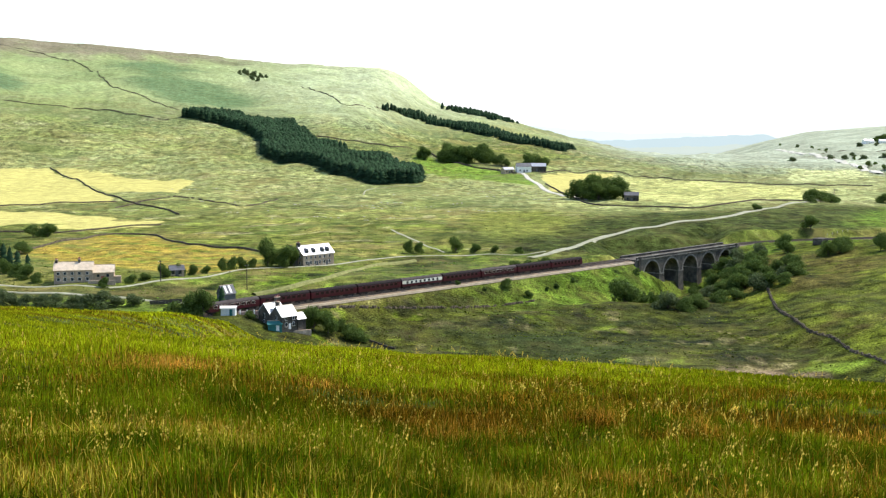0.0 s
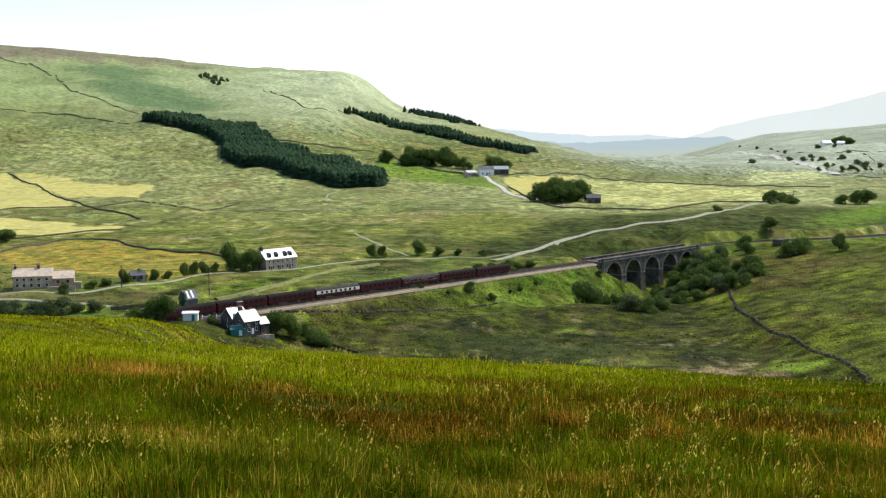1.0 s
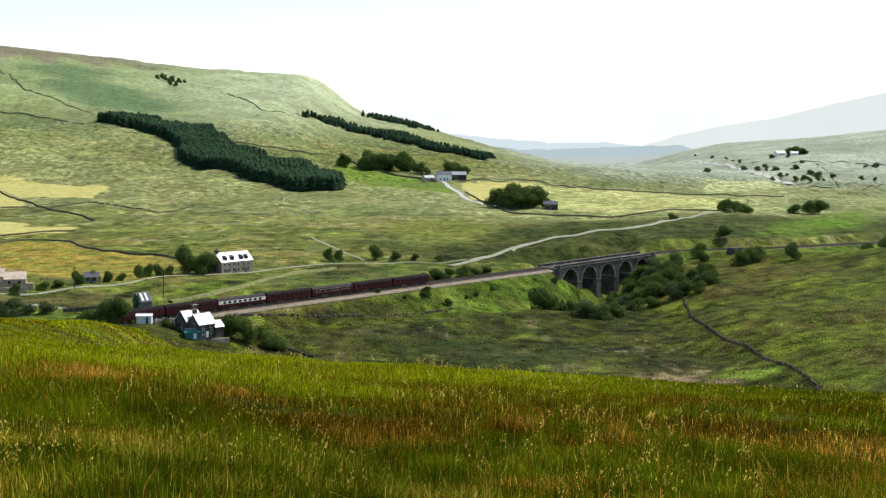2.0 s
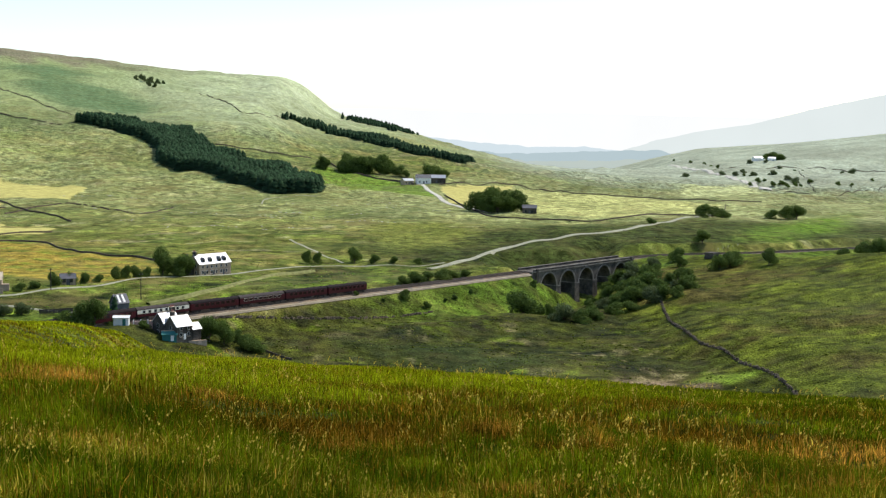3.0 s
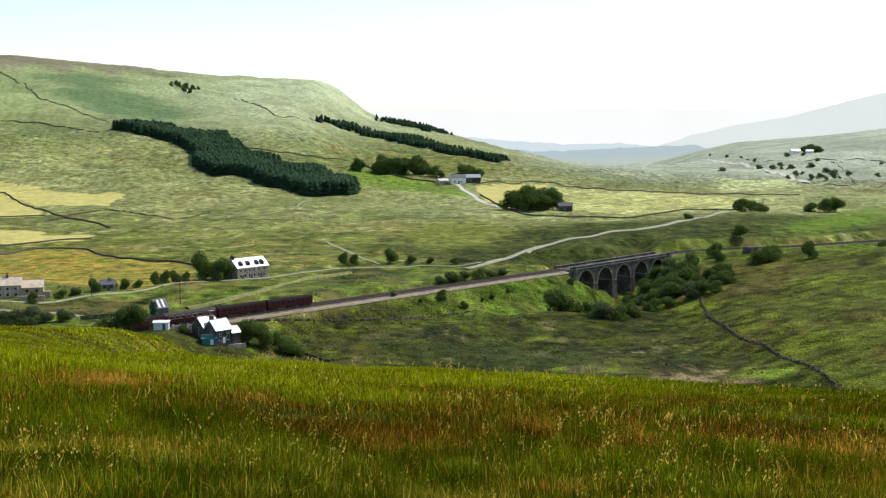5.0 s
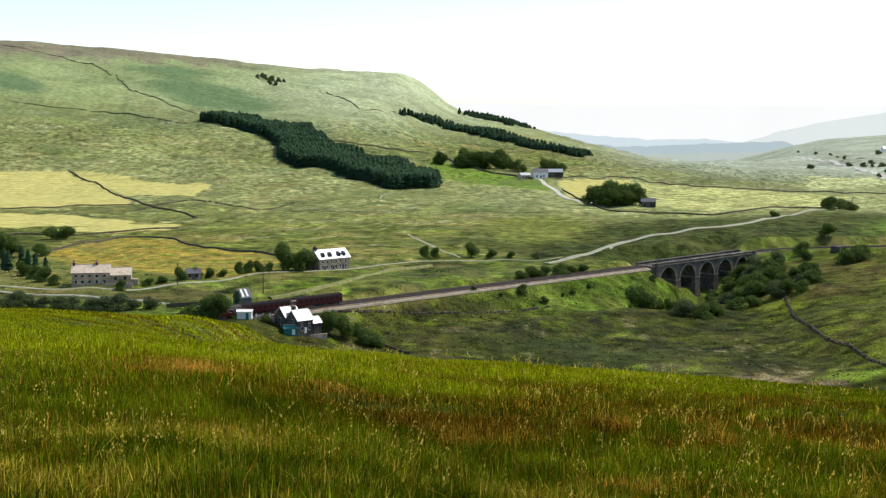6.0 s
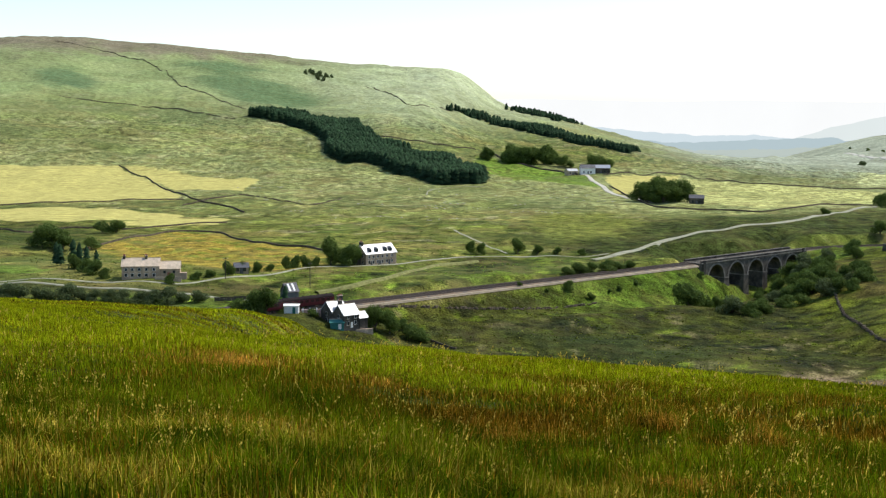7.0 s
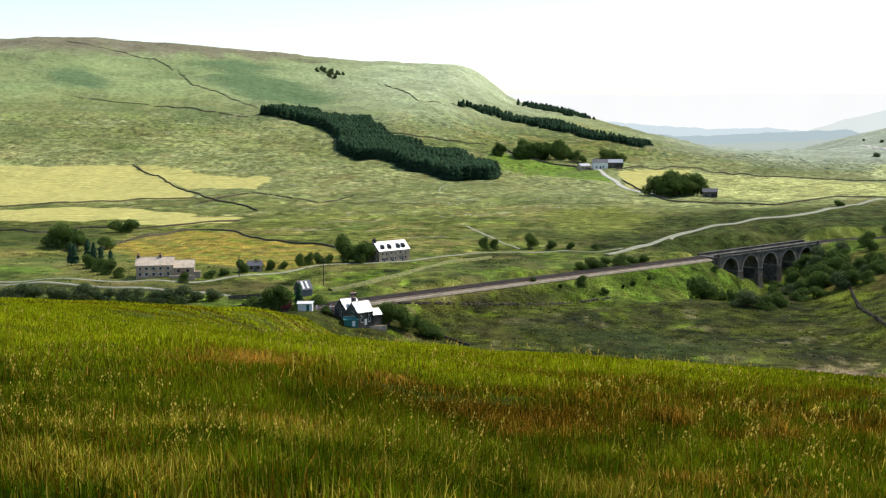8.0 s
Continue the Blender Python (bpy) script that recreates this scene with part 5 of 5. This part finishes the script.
def grass_tint(x, y, rnd, single=True):
    """Green rush, dark sedges, rusty and straw-coloured blades, mixed in drifts; shade deepens the sedges."""
    n = len(x)
    a, b, c = swell(x, 1.6 * y, 13, 41), swell(x, 1.4 * y, 3.2, 42), swell(x, y, 30, 43)
    fine = swell(x, y, 1.1, 47)
    col = blend(np.tile(np.array((0.056, 0.090, 0.002)), (n, 1)), (0.150, 0.190, 0.004), sstep(-0.7, 1.0, b + 0.5 * c + 0.5 * fine))
    col = blend(col, (0.40, 0.43, 0.008), sstep(13.5, 25, y) * sstep(9, -3, x - 0.12 * y) * (0.75 + 0.2 * np.clip(b, -1, 1)))                            # lush rush on the brow
    sedge_shade = sstep(-0.6, 0.7, a + 0.5 * b + 0.35 * fine) * sstep(7.5, 13.5, y + 0.9 * x) * sstep(34, 19, y) * sstep(-9, 0, x)    # a belt of dark brown sedges, deepened to carry cloud shade
    col = blend(col, (0.042, 0.040, 0.002), sedge_shade * 0.92)
    dice = rnd.random_sample(n)
    spot = sum(k * bell(x, y, cx, cy, rx, ry) for cx, cy, rx, ry, k in RUST_SPOTS) * (0.75 + 0.35 * np.clip(fine + b, -1, 1))
    dry = sstep(0.2, 1.2, swell(x, 3 * y, 22, 31)) * sstep(45, 75, y)
    share = np.clip((0.16 + 0.22 * sstep(0.0, 1.2, a + 0.7 * b)) * (1 - 0.4 * sstep(18, 26, y)) + 0.25 * sedge_shade + 0.6 * dry + 1.3 * spot, 0, 0.95)
    if not single:
        # far off, each sliver stands for a tuft of mixed blades
        col = blend(col, (0.20, 0.115, 0.010), np.clip(share + 0.25 * fine, 0, 1))
        return col * rnd.uniform(0.75, 1.25, n)[:, None]
    rust = dice < share
    col[rust] = np.array((0.19, 0.095, 0.006)) * rnd.uniform(0.6, 1.3, rust.sum())[:, None]
    gold = rust & (rnd.random_sample(n) < np.clip(0.06 + 0.45 * dry + 1.7 * spot, 0, 0.92))
    col[gold] = np.array((0.60, 0.30, 0.035)) * rnd.uniform(0.6, 1.1, gold.sum())[:, None]
    straw = rnd.random_sample(n) < 0.04 + 0.34 * sstep(12.5, 9.2, y + 0.25 * x) * sstep(0.0, 0.9, b + 0.8 * fine)
    col[straw] = np.array((0.60, 0.45, 0.05)) * rnd.uniform(0.5, 1.15, straw.sum())[:, None]
    return col * rnd.uniform(0.5, 1.45, n)[:, None]


def near_grass():
    rnd = np.random.RandomState(77)
    tiers = ((7.5, 15, 290000, 0.33, 0.0080, True), (15, 34, 400000, 0.27, 0.014, True), (34, 82, 420000, 0.18, 0.040, False), (82, 185, 380000, 0.22, 0.14, False))
    for r0, r1, n, h, w, fine in tiers:
        r = np.sqrt(rnd.uniform(r0 ** 2, r1 ** 2, n))
        a = np.radians(rnd.uniform(-30, 30, n))
        x, y = r * np.sin(a), r * np.cos(a)
        # clumps
        x, y = x + 0.10 * rnd.normal(size=n), y + 0.10 * rnd.normal(size=n)
        hh = h * rnd.uniform(0.45, 1.15, n) * (0.95 + 0.22 * np.clip(swell(x, y, 6, 45), -1, 1) + 0.18 * np.clip(swell(x, y, 1.3, 44), -1, 1))
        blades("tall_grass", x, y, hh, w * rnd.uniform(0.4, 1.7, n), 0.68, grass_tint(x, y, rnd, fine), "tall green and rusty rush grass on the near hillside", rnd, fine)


def grass_around():
    """The same grass at the walker's feet and behind."""
    rnd = np.random.RandomState(76)
    n = 90000
    r, a = np.sqrt(rnd.uniform(0.5 ** 2, 16 ** 2, n)), np.radians(rnd.uniform(-180, 180, n))
    keep = (np.abs(a) > radians(30)) | (r < 7.5)
    x, y = (r * np.sin(a))[keep], (r * np.cos(a))[keep]
    n = len(x)
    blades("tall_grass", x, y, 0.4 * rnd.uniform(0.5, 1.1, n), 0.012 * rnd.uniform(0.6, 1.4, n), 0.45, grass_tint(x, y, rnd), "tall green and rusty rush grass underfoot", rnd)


def seed_heads():
    """Pale flowering stalks that stand over the grass."""
    rnd = np.random.RandomState(78)
    n = 1700
    r = 8.5 * (48 / 8.5) ** rnd.random_sample(n)
    a = np.radians(rnd.uniform(-30, 30, n))
    x, y = r * np.sin(a), r * np.cos(a)
    keep = swell(x, y, 5, 46) + 0.6 * swell(x, y, 1.5, 48) > rnd.uniform(-0.6, 0.8, n)
    x, y, r = x[keep], y[keep], r[keep]
    n = len(x)
    z = own_hill(x, y)
    h = rnd.uniform(0.30, 0.50, n)
    lx, ly = rnd.normal(scale=0.13, size=n), rnd.normal(scale=0.13, size=n)
    vs = []
    top = np.stack([x + lx, y + ly, z + h], 1)
    foot = np.stack([x, y, z], 1)
    wd = np.stack([np.full(n, 0.0006) * (1 + r / 14), np.zeros(n), np.zeros(n)], 1)
    vs.append(np.stack([foot - wd, foot + wd, top + wd * 0.6, top - wd * 0.6], 1).reshape(-1, 3))
    side = rnd.normal(scale=0.022, size=(n, 3)) * np.array([1, 1, 0.2])
    for k in range(7):
        c = foot + (top - foot) * (0.70 + 0.05 * k) + side * (k - 3) * 0.5 + rnd.normal(scale=0.013, size=(n, 3))
        s = 0.0042 * rnd.uniform(0.5, 1.4, n)[:, None] * (1 + r[:, None] / 20)
        vs.append(np.stack([c + s * np.array([-1, 0, 0]), c + s * np.array([0, 0.4, -1.8]), c + s * np.array([1, 0, 0.2]), c + s * np.array([0.5, -0.4, 2.0])], 1).reshape(-1, 3))
    v = np.concatenate(vs)
    f = np.arange(len(v)).reshape(-1, 4)
    cols = np.tile(np.array((0.50, 0.36, 0.055)), (len(v), 1))
    tagged(new("seed_heads", bulk_mesh("seed_heads", v, f, M_GRASS, cols)), "pale flowering grass stalks over the near hillside", "grass", kind="stuff")


def tussocks():
    """Rush tufts and rough grass over the valley, each a small spray of blades."""
    rnd = np.random.RandomState(79)
    n = 150000
    r = np.exp(rnd.uniform(math.log(235), math.log(760), n))
    a = np.radians(rnd.uniform(-29, 29, n))
    x, y = r * np.sin(a), r * np.cos(a)
    s, side = off_track(x, y)
    c, b = swell(x, y, 18, 81), swell(x, y, 55, 82)
    drift = sstep(0.1, 1.0, swell(x, 2.5 * y, 16, 83) + 0.6 * b)
    dens = np.where(side > 8, np.where(x > 100, 0.08, 0.6), np.where(y > 540, 0.10, 0.4)) * drift + 0.02
    for tint, soft, poly in FIELDS[:9]:
        dens = np.where(inside(x, y, poly) > -2, 0.0, dens)
    keep = (rnd.random_sample(n) < dens) & (np.abs(side) > 7)
    x, y, side, c, b, s = x[keep], y[keep], side[keep], c[keep], b[keep], s[keep]
    n = len(x)
    z = ground(x, y)
    h = rnd.uniform(0.12, 0.42, n)
    col = np.tile(np.array((0.040, 0.055, 0.009)), (n, 1))
    pale = rnd.random_sample(n)
    col[pale > 0.45] = (0.085, 0.115, 0.014)
    col[pale > 0.86] = (0.22, 0.22, 0.045)
    lush = (side < -8) & (side > -60) & (s < 20) & (s > -220)
    col[lush & (pale < 0.7)] = (0.15, 0.24, 0.035)
    vs = []
    for k in range(4):
        a = rnd.uniform(0, 6.283, n)
        w = rnd.uniform(0.35, 0.75, n) * h * 1.4
        d = np.stack([np.cos(a) * w, np.sin(a) * w, np.zeros(n)], 1)
        p = np.stack([x, y, z - 0.08], 1) + rnd.normal(scale=0.25, size=(n, 3)) * np.array([1, 1, 0])
        t = p + np.stack([rnd.normal(scale=0.2, size=n), rnd.normal(scale=0.2, size=n), h * rnd.uniform(0.7, 1.2, n)], 1)
        vs.append(np.stack([p - d, p + d, t], 1).reshape(-1, 3))
    v = np.concatenate(vs)
    f = np.arange(len(v)).reshape(-1, 3)
    cols = np.concatenate([np.repeat(col, 3, axis=0)] * 4)
    tagged(new("rush_tufts", bulk_mesh("rush_tufts", v, f, M_GRASS, cols)), "rush tufts and coarse grass over the wet moor", "rushes", kind="stuff")


near_grass()
grass_around()
seed_heads()
tussocks()


# ---- the train ----
COACH, SPEED = 20.2, 22.4


def coach_outline(w, inset=0.0):
    h0, h1 = 1.0, 2.95
    pts = [(-w, h0), (-w - 0.04, h0 + 0.8), (-w, h1)]
    for i in range(1, 12):
        a = math.pi * i / 12
        pts.append((-w * math.cos(a), h1 + 0.88 * math.sin(a)))
    return pts + [(w, h1), (w + 0.04, h0 + 0.8), (w, h0)]


def coach(kind, label):
    root = thing("railway_coach", (0, 0, 0), 0, label, "railway coach", group="coaches of the train")
    w, half = 1.38, 9.75
    full = coach_outline(w)
    body = [q for q in full if q[1] <= 2.96]
    g = Geo().prism(body, -half, half)
    part("body", g, M_MAROON, root)
    roof = [(-w - 0.03, 2.93)] + [q for q in full if q[1] > 2.96] + [(w + 0.03, 2.93)]
    part("roof", Geo().prism(roof, -half - 0.05, half + 0.05), M_COACH_ROOF_PALE if kind in ("pale", "cream") else M_COACH_ROOF, root)
    if kind == "cream":
        for sx in (-1, 1):
            part("cream_band", Geo().box(sx * (w + 0.03), 0, 1.85, 0.06, half * 2, 1.1), M_CREAM, root, "cream upper panels")
    n = 8
    pane = Geo().box(0, 0, 0, 0.05, 0.95 if kind == "cream" else 1.35, 0.82).mesh("pane", M_GLASS if kind == "cream" else M_COACH_GLASS)
    rim = Geo().box(0, 0, 0, 0.03, 1.1 if kind == "cream" else 1.5, 0.95).mesh("window_frame", M_CREAM if kind in ("pale", "cream") else M_MAROON)
    for sx in (-1, 1):
        for i in range(n):
            yy = (i - (n - 1) / 2) * 2.1
            ob = part("window", pane, M_COACH_GLASS, root)
            ob.location = (sx * (w + 0.065), yy, 1.97)
            fr = part("frame", rim, M_RAIL, ob)
            fr.location = (-sx * 0.018, 0, -0.065)
        for yy in (-9.1, 9.1, 0.0):
            if kind == "cream" and yy == 0:
                continue
            part("door", Geo().box(sx * (w + 0.03), yy, 1.1, 0.05, 0.7, 1.8), M_MAROON, root)
    part("underframe", Geo().box(0, 0, 0.75, 2.3, half * 2 - 0.3, 0.3), M_BLACK, root)
    part("battery_box", Geo().box(0, 0.8, 0.35, 2.1, 3.2, 0.5), M_BLACK, root)
    for sy in (-1, 1):
        bogie = part("bogie", Geo().box(0, sy * 7.1, 0.42, 2.1, 3.6, 0.4), M_BLACK, root)
        for dy in (-1.3, 1.3):
            g = Geo()
            for sx in (-0.72, 0.72):
                g.tube((sx - 0.07, sy * 7.1 + dy, 0.46), (sx + 0.07, sy * 7.1 + dy, 0.46), 0.46, 0.46, 14)
            part("wheelset", g, M_BLACK, bogie)
        part("gangway", Geo().box(0, sy * (half + 0.16), 1.05, 0.95, 0.32, 2.15), M_BLACK, root, "black corridor bellows")
        for sx in (-0.87, 0.87):
            part("buffer", Geo().tube((sx, sy * (half - 0.05), 1.05), (sx, sy * (half + 0.3), 1.05), 0.16, 0.2, 8), M_BLACK, root)
    for i in range(6):
        part("roof_vent", Geo().box(0.0, (i - 2.5) * 3.1, 3.78, 0.35, 0.4, 0.14), M_COACH_ROOF, root)
    return root


LABELS = {"maroon": "maroon railway coach with a sooty roof and a row of windows", "cream": "maroon coach with cream upper panels and pale roof",
          "pale": "maroon coach with a pale grey roof and light window frames"}
ORDER = ["maroon", "maroon", "pale", "maroon", "cream", "maroon", "maroon", "maroon", "pale"]
first = {}
TRAIN = []
for i, kind in enumerate(ORDER):
    if kind in first:
        ob = copy_thing(first[kind], pose(0, 0, 0))
    else:
        ob = first[kind] = coach(kind, LABELS[kind])
    TRAIN.append(ob)


def motions():
    """The train runs away from the viaduct at about eighty kilometres an hour, on the nearer track."""
    for i, ob in enumerate(TRAIN):
        rows = []
        for t in np.arange(0, 8.01, 0.5):
            s = -SPEED * (t - 1.0) - COACH * (i + 0.5)
            (a, _), (b, _) = track_frame(s - 7.1), track_frame(s + 7.1)
            d = (b - a) / np.linalg.norm(b - a)
            n = np.array([d[1], -d[0]])
            c = (a + b) / 2 + n * APART / 2
            rows.append((float(t), pose(c[0], c[1], 0.0, 0, 0, math.degrees(math.atan2(-d[0], d[1])))))
        walk(ob, rows)


motions()
